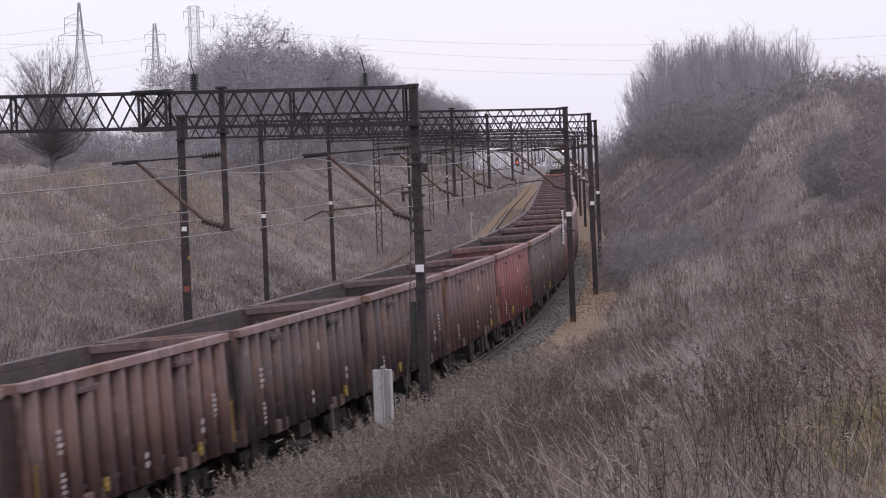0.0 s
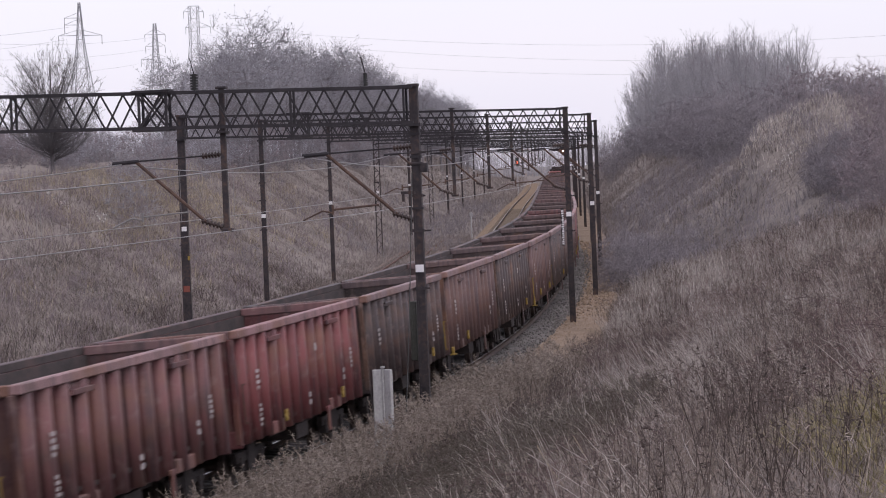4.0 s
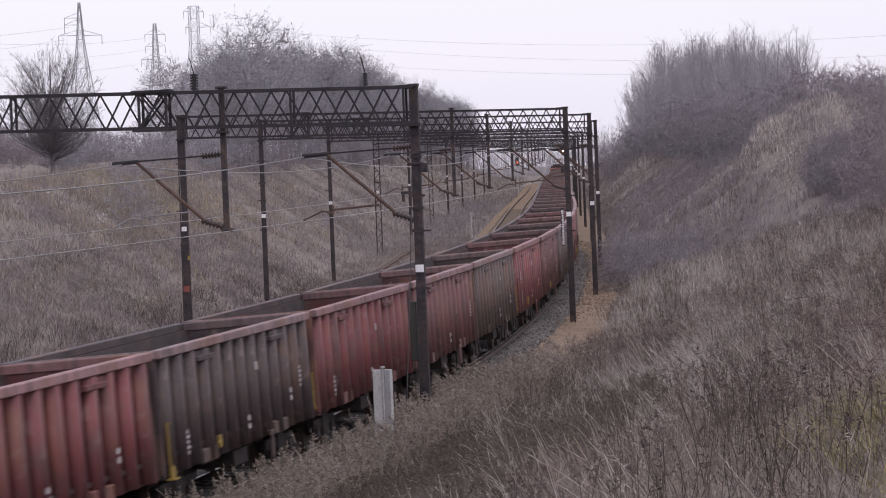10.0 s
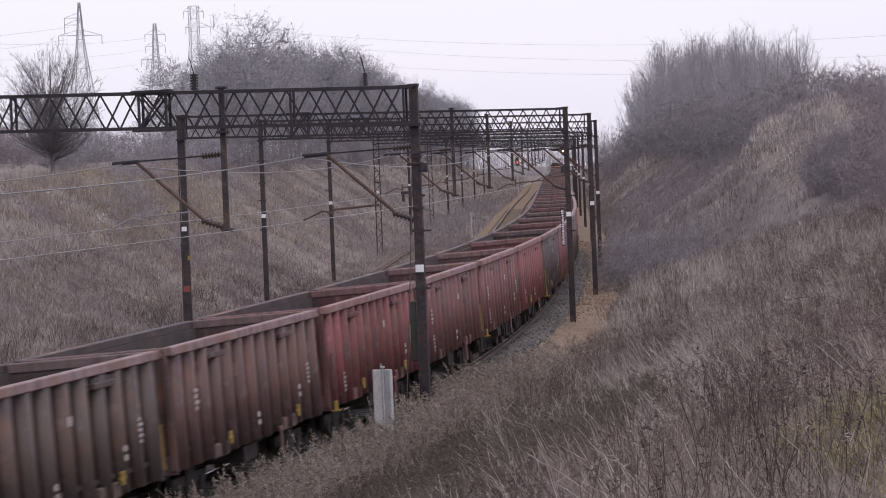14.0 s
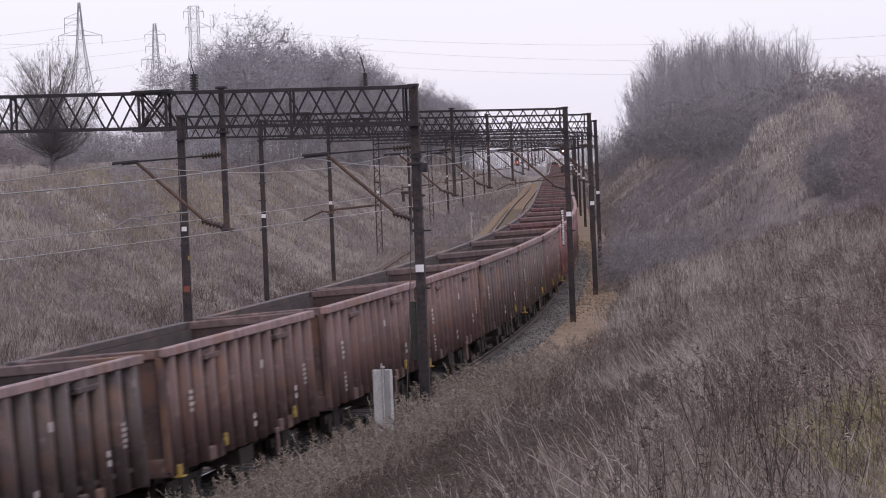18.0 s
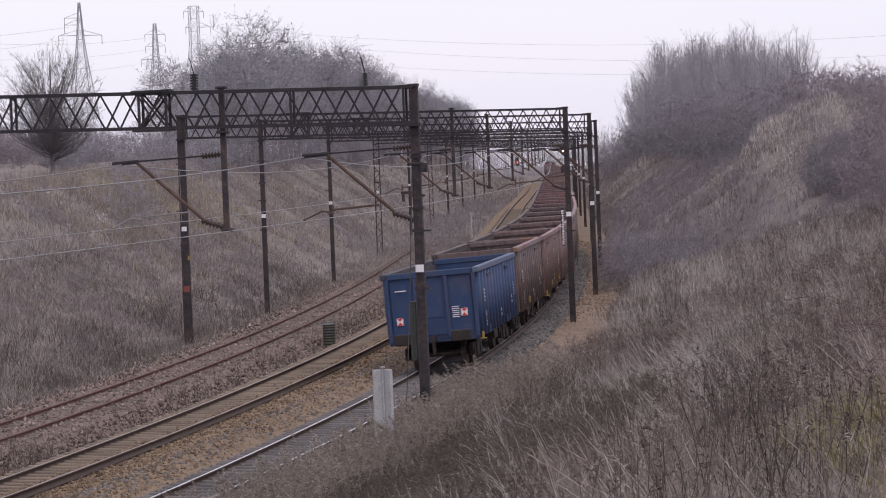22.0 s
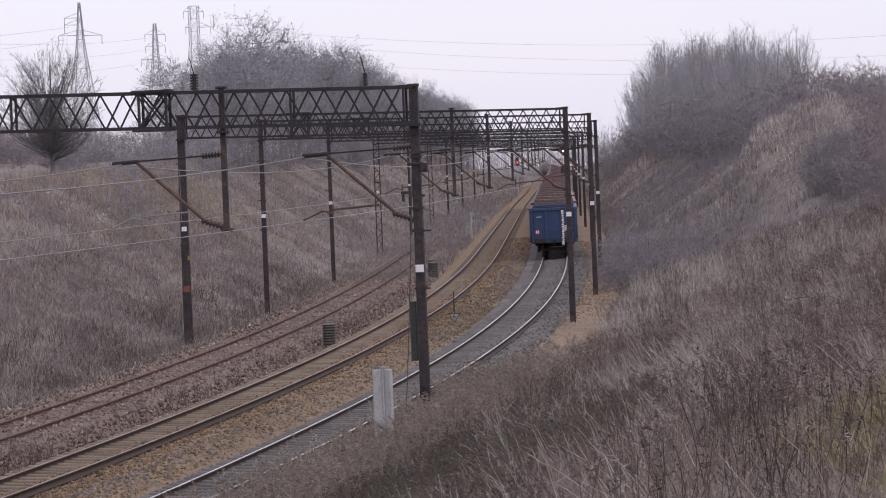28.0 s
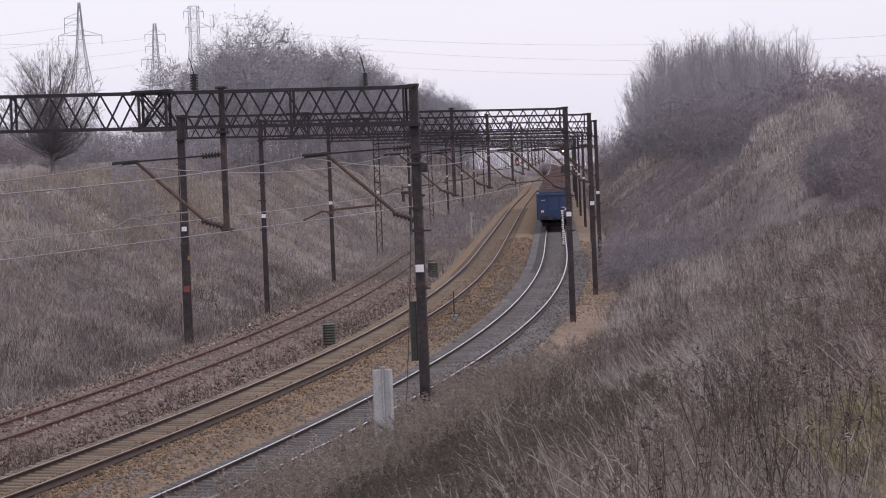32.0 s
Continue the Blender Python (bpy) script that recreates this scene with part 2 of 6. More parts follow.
def smooth(a, b, v):
    u = np.clip((v - a) / (b - a), 0, 1)
    return u * u * (3 - 2 * u)


def soft_noise(x, y, size, seed):
    """A smooth random field made of a few waves, about -1 to 1."""
    r = np.random.RandomState(seed)
    out = 0
    for _ in range(7):
        a, w, ph = r.rand() * 6.283, (0.6 + 0.9 * r.rand()) * 6.283 / size, r.rand() * 6.283
        out = out + np.sin((x * math.cos(a) + y * math.sin(a)) * w + ph)
    return out / 3.7


def terrain(x, y):
    """The ground's height: a cutting with the railway on its floor."""
    x, y = np.asarray(x, float), np.asarray(y, float)
    s, l = along(x, y)
    base = np.interp(s, SS, LZ)
    # floor of the cutting
    z = np.full(x.shape, -0.75)
    # right bank: gentle near by, steep further on
    far = smooth(62, 140, s)
    steep = 0.335 + 0.365 * far
    top = 6.0 - 0.25 * far
    run = np.maximum(l - 3.0 - 1.2 * far - 4.2 * np.exp(-((s - 102) / 23.0) ** 2), 0)
    rise = steep * run
    up = np.where(rise < top, rise, top + (rise - top) * 0.12)
    up = np.where(run > 60, up[...] * 0 + np.minimum(up, top + 6), up)
    # left bank
    runl = np.maximum(-13.9 - l, 0)
    risel = 0.62 * runl
    topl = 6.8
    upl = np.where(risel < topl, risel, topl + (risel - topl) * 0.10)
    upl = np.minimum(upl, topl + 5)
    z = z + up + upl
    across = x - 0.091 * (y - 208)
    z = z + 3.5 * (0.72 * smooth(18.6, 20.8, across) + 0.28 * smooth(20.0, 24.5, across)) * (1 - smooth(25.5, 31, across)) * np.exp(-((y - 206) / np.where(y > 206, 13.0, 19.0)) ** 2)
    z = z + 0.95 * np.exp(-((s - 66) / 13.0) ** 2) * smooth(3.0, 5.0, l) * (1 - 0.6 * smooth(9, 16, l))
    rough = np.clip((run + runl) / 3, 0, 1)
    z = z + rough * (0.22 * soft_noise(x, y, 9.0, 3) + 0.10 * soft_noise(x, y, 3.1, 4) + 0.4 * soft_noise(x, y, 31.0, 5) * np.clip((run + runl) / 12, 0, 1))
    z = z + base
    # far country: level fields, then a low ridge
    away = smooth(600, 1200, np.hypot(x, y))
    z = z * (1 - away) + away * (13.0 + 10 * smooth(900, 2600, np.hypot(x, y)) + 2.0 * soft_noise(x, y, 700.0, 9))
    return z


def ground_at(x, y):
    return float(terrain(np.array([x]), np.array([y]))[0])


# ---------- mesh helpers ----------
def raw_mesh(name, verts, tris, mats, mat_index=None):
    me = bpy.data.meshes.new(name)
    verts, tris = np.asarray(verts, np.float32), np.asarray(tris, np.int32)
    k = tris.shape[1]
    me.vertices.add(len(verts))
    me.vertices.foreach_set("co", verts.ravel())
    me.loops.add(len(tris) * k)
    me.loops.foreach_set("vertex_index", tris.ravel())
    me.polygons.add(len(tris))
    me.polygons.foreach_set("loop_start", np.arange(len(tris), dtype=np.int32) * k)
    me.polygons.foreach_set("loop_total", np.full(len(tris), k, np.int32))
    for m in mats if isinstance(mats, (list, tuple)) else [mats]:
        me.materials.append(m)
    if mat_index is not None:
        me.polygons.foreach_set("material_index", np.asarray(mat_index, np.int32))
    me.update(calc_edges=True)
    me.validate()
    return me


def bm_mesh(name, bm, mat):
    me = bpy.data.meshes.new(name)
    bmesh.ops.recalc_face_normals(bm, faces=bm.faces)
    bm.to_mesh(me)
    bm.free()
    for m in mat if isinstance(mat, (list, tuple)) else [mat]:
        me.materials.append(m)
    return me


def link(name, me, parent=None, m=None, label=""):
    ob = new(name, me)
    if parent is not None:
        ob.parent = parent
    if m is not None:
        ob.matrix_basis = m
    return tagged(ob, label) if label else ob


def part(name, bm, mat, parent, label="", m=None):
    return link(name, bm_mesh(name, bm, mat), parent, m, label)


def thing(name, m, label, category, group="", kind=""):
    ob = new(name)
    ob.matrix_basis = m
    return tagged(ob, label, category, group, kind)


def box(bm, x0, x1, y0, y1, z0, z1, bevel=0.0):
    r = bmesh.ops.create_cube(bm, size=1.0)
    for v in r["verts"]:
        v.co = Vector((x0 + (v.co.x + 0.5) * (x1 - x0), y0 + (v.co.y + 0.5) * (y1 - y0), z0 + (v.co.z + 0.5) * (z1 - z0)))
    if bevel:
        edges = list({e for v in r["verts"] for e in v.link_edges})
        bmesh.ops.bevel(bm, geom=edges, offset=bevel, segments=1, affect="EDGES")
    return bm


def boxes(*rows, bevel=0.0):
    bm = bmesh.new()
    for r in rows:
        box(bm, *r, bevel=bevel)
    return bm


def bar(bm, a, b, r, sides=6, r2=None):
    """A round bar from a to b."""
    a, b = Vector(a), Vector(b)
    d = b - a
    if d.length < 1e-6:
        return
    m = Matrix.Translation((a + b) / 2) @ d.to_track_quat("Z", "Y").to_matrix().to_4x4()
    bmesh.ops.create_cone(bm, cap_ends=True, segments=sides, radius1=r, radius2=r if r2 is None else r2, depth=d.length, matrix=m)


def angle_bar(bm, a, b, w):
    """A square steel bar from a to b."""
    a, b = Vector(a), Vector(b)
    d = b - a
    m = Matrix.Translation((a + b) / 2) @ d.to_track_quat("Z", "Y").to_matrix().to_4x4() @ Matrix.Diagonal((w, w, d.length, 1))
    bmesh.ops.create_cube(bm, size=1.0, matrix=m)


def sweep(profile, s_values, lat, lean=False, closed=True):
    """Carry a profile of (right, up) points along the line. Returns verts and quads."""
    v, f = [], []
    k = len(profile)
    for s in s_values:
        for (px, pz) in profile:
            v.append(at(s, lat, pz, lean, px))
    for i in range(len(s_values) - 1):
        for j in range(k if closed else k - 1):
            a, b = i * k + j, i * k + (j + 1) % k
            f.append((a, b, b + k, a + k))
    return v, f


def ring_wire(points, r, sides=4):
    """A thin wire through points."""
    pts = np.array(points, float)
    d = np.gradient(pts, axis=0)
    d /= np.linalg.norm(d, axis=1)[:, None]
    side = np.cross(d, (0, 0, 1.0))
    side /= np.linalg.norm(side, axis=1)[:, None]
    up = np.cross(side, d)
    ang = np.arange(sides) * 2 * math.pi / sides
    v = pts[:, None, :] + r * (np.cos(ang)[None, :, None] * side[:, None, :] + np.sin(ang)[None, :, None] * up[:, None, :])
    n = len(pts)
    i, j = np.meshgrid(np.arange(n - 1), np.arange(sides), indexing="ij")
    j2 = (j + 1) % sides
    f = np.stack([i * sides + j, i * sides + j2, (i + 1) * sides + j2, (i + 1) * sides + j], -1).reshape(-1, 4)
    return v.reshape(-1, 3), f


# ---------- the ground: one sheet to the horizon ----------
def spread(core_a, core_b, step, reach_a, reach_b, growth=1.22):
    c = list(np.arange(core_a, core_b + step / 2, step))
    d = step
    while c[-1] < reach_b:
        d *= growth
        c.append(c[-1] + d)
    d = step
    while c[0] > reach_a:
        d *= growth
        c.insert(0, c[0] - d)
    return np.array(c)


def build_ground():
    gx = spread(-45, 48, 0.6, -3500, 3500)
    gy = spread(15, 330, 0.9, -1500, 4500)
    X, Y = np.meshgrid(gx, gy, indexing="ij")
    Z = terrain(X, Y)
    nx, ny = X.shape
    i, j = np.meshgrid(np.arange(nx - 1), np.arange(ny - 1), indexing="ij")
    a = i * ny + j
    quads = np.stack([a, a + ny, a + ny + 1, a + 1], -1).reshape(-1, 4)
    me = raw_mesh("ground", np.stack([X, Y, Z], -1).reshape(-1, 3), quads, M_GROUND)
    me.polygons.foreach_set("use_smooth", np.ones(len(me.polygons), bool))
    tagged(new("ground", me), "brown winter turf of a railway cutting", "ground", kind="structure")


build_ground()


# ---------- tracks ----------
def s_steps(a, b, near=2.0):
    out, s = [], a
    while s < b:
        out.append(s)
        s += near if s < 180 else near * 3
    return out + [b]


def rail_profile():
    return [(-0.075, -0.17), (0.075, -0.17), (0.075, -0.155), (0.012, -0.13), (0.012, -0.045), (0.036, -0.035), (0.036, -0.004),
            (-0.036, -0.004), (-0.036, -0.035), (-0.012, -0.045), (-0.012, -0.13), (-0.075, -0.155)]


def swept(name, profile, ss, lat, mat, parent, lean, label="", closed=True):
    v, f = sweep(profile, ss, lat, lean, closed)
    return link(name, raw_mesh(name, np.array([tuple(p) for p in v]), f, mat), parent, None, label)


def build_track(number, lat, bed_mat, sleeper_mat, rail_mat, head_mat, lean, drop, s_end, bed, sink):
    """bed: (crown and foot to the left, crown and foot to the right)."""
    track = thing(f"railway_track_{number}", Matrix.Identity(4), ("sooty main track with polished rails on grey ballast", "main track with rails on tan ballast",
                  "disused rusty siding on brown overgrown ballast")[number - 1], "railway track", kind="structure")
    ss = s_steps(-60, s_end)
    a, b, c, d = bed
    top = -0.2 if number < 3 else -0.115
    swept("ballast", [(-b, -0.78 + drop * 0.5), (-a, top + drop), (-0.5, top - 0.005 + drop), (0.5, top - 0.005 + drop), (c, top + drop), (d, -0.78 + drop * 0.5)], ss, lat, bed_mat, track, lean, closed=False)
    for side in (-0.75, 0.75):
        r = swept("rail", [(x + side, z + drop) for x, z in rail_profile()], ss, lat, rail_mat, track, lean)
        swept("running_head", [(x + side, z + drop) for x, z in [(-0.034, -0.006), (0.034, -0.006), (0.030, 0.0), (-0.030, 0.0)]], ss, lat, head_mat, r, lean)
    bm = bmesh.new()
    box(bm, -0.13, 0.13, -1.28, 1.28, -0.12, 0.0, bevel=0.03)
    me = bm_mesh("sleeper", bm, sleeper_mat)
    s, count = -12.0, 0
    while count < 205:
        yaw = heading(s)
        p = at(s, lat, sink + drop, lean)
        tilt = float(np.interp(s, SS, LEAN)) if lean else 0.0
        m = Matrix.Translation(p) @ Matrix.Rotation(math.pi / 2 - yaw, 4, "Z") @ Matrix.Rotation(tilt, 4, "X") @ Matrix.Rotation(-math.atan(GRADE), 4, "Y")
        o = link("sleeper", me, track, m)
        s += 0.62
        count += 1
    # the sleepers beyond, joined
    rows_v, rows_f = [], []
    while s < min(330, s_end):
        base = len(rows_v)
        t = heading(s)
        for du in (-0.13, 0.13):
            for dv in (-1.28, 1.28):
                for h in (-0.3, sink):
                    rows_v.append(tuple(at(s + du, lat, h + drop, lean, dv)))
        for f in ((0, 1, 3, 2), (4, 6, 7, 5), (0, 4, 5, 1), (2, 3, 7, 6), (1, 5, 7, 3)):
            rows_f.append([base + i for i in f])
        s += 0.62
    far_s = link("sleepers_beyond", raw_mesh("sleepers_beyond", rows_v, rows_f, sleeper_mat), track)
    tagged(far_s, kind="stuff")
    return track


build_track(1, 0.0, M_GREY, M_CONC_DARK, M_RAIL, M_HEAD, True, 0.0, 1000, (1.7, 2.5, 1.7, 2.5), -0.188)
build_track(2, TRACK2, M_TAN, M_CONC, M_RAIL, M_HEAD_DULL, True, 0.0, 1000, (1.6, 2.6, 2.2, 3.9), -0.187)
build_track(3, TRACK3, M_OLD, M_WOODEN, M_RUSTRAIL, M_RUSTRAIL, False, -0.28, 205, (1.5, 2.6, 1.6, 3.0), -0.108)


def cess_path():
    """The gravel strip between the running line and the foot of the slope."""
    ss = s_steps(20, 420, 3.0)
    v, f = sweep([(1.6, -0.26), (2.0, -0.36), (4.0, -0.55), (4.5, -1.0)], ss, 0.0, True, False)
    path = new("gravel_path", raw_mesh("gravel_path", np.array([tuple(p) for p in v]), f, M_PATH))
    tagged(path, "narrow reddish-brown gravel path beside the main track", "path", kind="structure")


cess_path()


# ---------- portals of the overhead line ----------
MAST_R, MAST_L, BEAM_TOP = 2.5, -13.25, 8.30


def mast_mesh(h, wide=1.0):
    """Two steel channels with batten plates, tapering upwards, standing from 1 m under the rails to h."""
    bm = bmesh.new()
    for side in (-1, 1):
        for z0, z1, w0, w1 in ((-1.0, h * 0.5, 0.122, 0.108), (h * 0.5, h, 0.108, 0.1)):
            r = bmesh.ops.create_cube(bm, size=1.0)
            for v in r["verts"]:
                w = wide * (w0 if v.co.z < 0 else w1)
                v.co = Vector((v.co.x * 0.2, side * (w - 0.022) + v.co.y * 0.044, z0 if v.co.z < 0 else z1))
    box(bm, -0.082, 0.082, -0.085 * wide, 0.085 * wide, -1.0, h)
    z = -0.5
    while z < h - 0.2:
        box(bm, -0.096, 0.096, -0.088 * wide, 0.088 * wide, z, z + 0.36)
        z += 0.72
    box(bm, -0.13, 0.13, -0.125 * wide, 0.125 * wide, h - 0.02, h + 0.05)
    return bm_mesh("mast", bm, M_MAST)


def lattice_mesh(h):
    bm = bmesh.new()
    for a in (-0.16, 0.16):
        for b in (-0.2, 0.2):
            angle_bar(bm, (a, b, -1), (a, b, h), 0.06)
    z, flip = -0.8, 1
    while z < h - 0.5:
        for a in (-0.16, 0.16):
            angle_bar(bm, (a, -0.2 * flip, z), (a, 0.2 * flip, z + 0.45), 0.035)
        z, flip = z + 0.45, -flip
    return bm_mesh("lattice_mast", bm, M_MAST)


MAST_ME = mast_mesh(BEAM_TOP)
MAST_HIGH = mast_mesh(BEAM_TOP + 0.31)
MAST_WIDE = mast_mesh(BEAM_TOP + 0.31, 1.45)
LATTICE_ME = lattice_mesh(BEAM_TOP + 0.31)
DEPTH, HALF, TILT = 0.86, 0.22, 0.0195
_panel = 0.465


def diag_mesh(up):
    bm = bmesh.new()
    a, b = ((0, 0, -DEPTH), (0, _panel, 0)) if up else ((0, 0, 0), (0, _panel, -DEPTH))
    angle_bar(bm, a, b, 0.042)
    return bm_mesh("diagonal", bm, M_TRUSS)


CLAMPS = ((3.35, 0.1), (4.75, 0.17), (5.6, 0.06), (6.65, 0.12))
DIAG_UP, DIAG_DOWN = diag_mesh(True), diag_mesh(False)


def cable_points(a, b, sag, n=13):
    a, b = Vector(a), Vector(b)
    return [tuple(a.lerp(b, i / (n - 1)) - Vector((0, 0, sag * 4 * (i / (n - 1)) * (1 - i / (n - 1))))) for i in range(n)]


def insulator_bar(bm, a, b, r=0.05, rings=5):
    """A ribbed insulator from a to b."""
    a, b = Vector(a), Vector(b)
    u = (b - a).normalized()
    p = u.orthogonal().normalized()
    q = u.cross(p)
    half = 0.02 / (b - a).length
    prof = [(0.0, r * 0.5)]
    for i in range(rings):
        c = (i + 0.5) / rings
        prof += [(c - half - 0.004, r * 0.5), (c - half, r), (c + half, r), (c + half + 0.004, r * 0.5)]
    prof.append((1.0, r * 0.5))
    loops = [[bm.verts.new(a.lerp(b, k) + (p * math.cos(j * math.pi / 4) + q * math.sin(j * math.pi / 4)) * w) for j in range(8)] for k, w in prof]
    for lo, hi in zip(loops[:-1], loops[1:]):
        for j in range(8):
            bm.faces.new((lo[j], lo[(j + 1) % 8], hi[(j + 1) % 8], hi[j]))
    bm.faces.new(loops[0][::-1])
    bm.faces.new(loops[-1])


def cantilever(portal, y_root, reach=2.55, pale=False):
    """A bracket arm: y to the left of the line, from its root on a mast or drop post."""
    arm = portal
    bm = bmesh.new()
    z0, z1 = 5.05, 6.72
    insulator_bar(bm, (0, y_root + 0.08, z0), (0, y_root + 0.62, z0 + 0.18), 0.08, 6)
    part("insulator", bm, M_INSUL, arm)
    bm = bmesh.new()
    insulator_bar(bm, (0, y_root + 0.08, z1 + 0.12), (0, y_root + 0.55, z1 + 0.09), 0.08, 6)
    part("insulator", bm, M_INSUL, arm)
    bm = bmesh.new()
    bar(bm, (0, y_root + 0.5, z0 + 0.14), (0, y_root + reach - 0.35, z1), 0.042, 8)
    part("bracket_tube", bm, M_ARM, arm, "rust-brown bracket tube")
    bm = bmesh.new()
    bar(bm, (0, y_root + 0.5, z1 + 0.09), (0, y_root + reach - 0.35, z1 + 0.02), 0.02, 6)
    bar(bm, (0, y_root + reach - 0.4, z1 + 0.02), (0, y_root + reach + 0.25, z1 - 0.02), 0.05, 8)
    part("top_tie", bm, M_TRUSS, arm)
    bm = bmesh.new()
    zc = 5.45
    bar(bm, (0, y_root + 0.95, zc), (0, y_root + reach - 0.45, zc - 0.08), 0.018 if pale else 0.026, 6)
    bar(bm, (0, y_root + reach - 0.45, zc + 0.03), (0, y_root + reach - 0.45, zc - 0.2), 0.03, 6)
    bar(bm, (0, y_root + reach - 0.45, zc - 0.16), (0, y_root + reach - 0.2, zc - 0.1), 0.02, 6)
    bar(bm, (0, y_root + reach - 0.2, zc - 0.1), (0, y_root + reach + 0.3, zc - 0.32), 0.02, 6)
    part("registration_arm", bm, M_WIRE if pale else M_ARM, arm)


def build_portal(s, banded=False, lattice=False, plate=4.05, right_lat=MAST_R, left_lat=MAST_L, joint=0.0):
    portal = thing("catenary_portal", frame_at(s, 0), "dark steel lattice portal across three railway tracks", "catenary portal", "portals over the line")
    yr, yl = -right_lat, -left_lat
    legs = [(yr, MAST_ME), (yl, LATTICE_ME if lattice else MAST_WIDE if banded else MAST_HIGH)]
    for y, me in legs:
        leg = link("mast", me, portal, Matrix.Translation((0, y, 0)))
        bm = boxes((-0.135, -0.11, -0.1, 0.1, plate - 0.09, plate + 0.09))
        pl = part("number_plate", bm, M_WHITE, leg, "small white enamel plate")
        if banded and y > 0:
            part("warning_plate", boxes((-0.132, -0.112, -0.2, -0.1, 2.78, 2.95)), M_YEL, leg, "small yellow warning plate")
            part("painted_band", boxes((-0.112, -0.101, -0.13, 0.13, 1.5, 1.75)), M_BAND, leg, "faded red painted band")
        # bolted gusset under the beam
        inward = 1 if y < 0 else -1
        up = TILT * (y - yr)
        bm = boxes((-0.25, 0.25, -0.17, 0.17, BEAM_TOP - DEPTH - 0.12 + up, BEAM_TOP - DEPTH - 0.06 + up),
                   (-0.2, 0.2, *sorted((inward * 0.1, inward * 0.34)), BEAM_TOP - 0.02 + up, BEAM_TOP + 0.03 + up))
        for x in (-HALF, HALF):
            angle_bar(bm, (x, inward * 0.22, BEAM_TOP + up), (x, inward * 0.22, BEAM_TOP - DEPTH + up), 0.05)
        part("gusset", bm, M_TRUSS, leg)
        # clamps and small brackets bolted round the mast
        for z, out in CLAMPS if s < 200 else ():
            bm = boxes((-0.115, 0.115, -0.14, 0.14, z, z + 0.07), (-0.05, 0.05, *sorted((-inward * 0.13, -inward * (0.13 + out))), z + 0.01, z + 0.05))
            part("clamp", bm, M_MAST, leg)
    web = bmesh.new()
    for x in (-HALF, HALF):
        for z in (BEAM_TOP, BEAM_TOP - DEPTH):
            bm = bmesh.new()
            angle_bar(bm, (x, yr, z - 0.03), (x, yl, z - 0.03 + TILT * (yl - yr)), 0.075)
            part("chord", bm, M_TRUSS, portal)
        n = int((yl - yr - 0.4) / _panel)
        for i in range(n):
            y = yr + 0.3 + i * _panel
            up = (i + (x > 0)) % 2
            if s < 200:
                link("diagonal", DIAG_UP if up else DIAG_DOWN, portal, Matrix.Translation((x, y, BEAM_TOP - 0.04 + TILT * (y - yr))))
            else:
                z = BEAM_TOP - 0.04 + TILT * (y - yr)
                angle_bar(web, (x, y, z - DEPTH if up else z), (x, y + _panel, z if up else z - DEPTH), 0.042)
    if s >= 200:
        tagged(part("web", web, M_TRUSS, portal), kind="stuff")
    # bolted joint of the beam, with its cross
    for yj in (joint or yl - 5.2,):
        up = TILT * (yj - yr)
        bm = bmesh.new()
        for x in (-HALF, HALF):
            angle_bar(bm, (x, yj, BEAM_TOP), (x, yj, BEAM_TOP - DEPTH), 0.06)
            angle_bar(bm, (x, yj + 0.68, BEAM_TOP), (x, yj + 0.68, BEAM_TOP - DEPTH), 0.06)
            angle_bar(bm, (x * 1.05, yj, BEAM_TOP), (x * 1.05, yj + 0.68, BEAM_TOP - DEPTH), 0.045)
            angle_bar(bm, (x * 1.05, yj + 0.68, BEAM_TOP), (x * 1.05, yj, BEAM_TOP - DEPTH), 0.045)
        box(bm, -0.3, 0.3, yj - 0.1, yj + 0.85, BEAM_TOP - 0.01, BEAM_TOP + 0.05)
        box(bm, -0.3, 0.3, yj - 0.1, yj + 0.85, BEAM_TOP - DEPTH - 0.1, BEAM_TOP - DEPTH - 0.04)
        part("beam_joint", bm, M_TRUSS, portal, "bolted beam joint with a steel cross", Matrix.Translation((0, 0, up)))
    # drop post between the tracks
    yd = 2.25
    bm = boxes((-0.07, 0.07, yd - 0.066, yd + 0.066, 5.0, BEAM_TOP + 0.17), (-0.12, 0.12, yd - 0.16, yd + 0.12, 4.93, 5.02),
               (-0.25, 0.25, yd - 0.12, yd + 0.12, BEAM_TOP - DEPTH - 0.1, BEAM_TOP - DEPTH - 0.04), (-0.13, 0.13, yd - 0.13, yd + 0.13, BEAM_TOP + 0.13, BEAM_TOP + 0.19), bevel=0.012)
    part("drop_post", bm, M_MAST, portal, "rusty drop post hung from the beam")
    cantilever(portal, yr)
    cantilever(portal, yd, pale=s < 60)
    return portal


def letter_strip(portal):
    """A narrow upright board with unreadable white marks, clamped to the mast's side."""
    y = -2.3 + 0.27
    board = part("mark_board", boxes((-0.13, -0.11, y - 0.06, y + 0.06, 2.8, 4.3)), M_MAST, portal)
    rng = random.Random(3)
    bm = bmesh.new()
    z = 2.85
    while z < 4.2:
        h = 0.04 + 0.03 * rng.random()
        box(bm, -0.136, -0.131, y - 0.05, y - 0.05 + 0.1 * (0.5 + 0.5 * rng.random()), z, z + h)
        z += h + 0.03
    tagged(part("mark", bm, M_WHITE, board, "white unreadable marks"), kind="stuff")


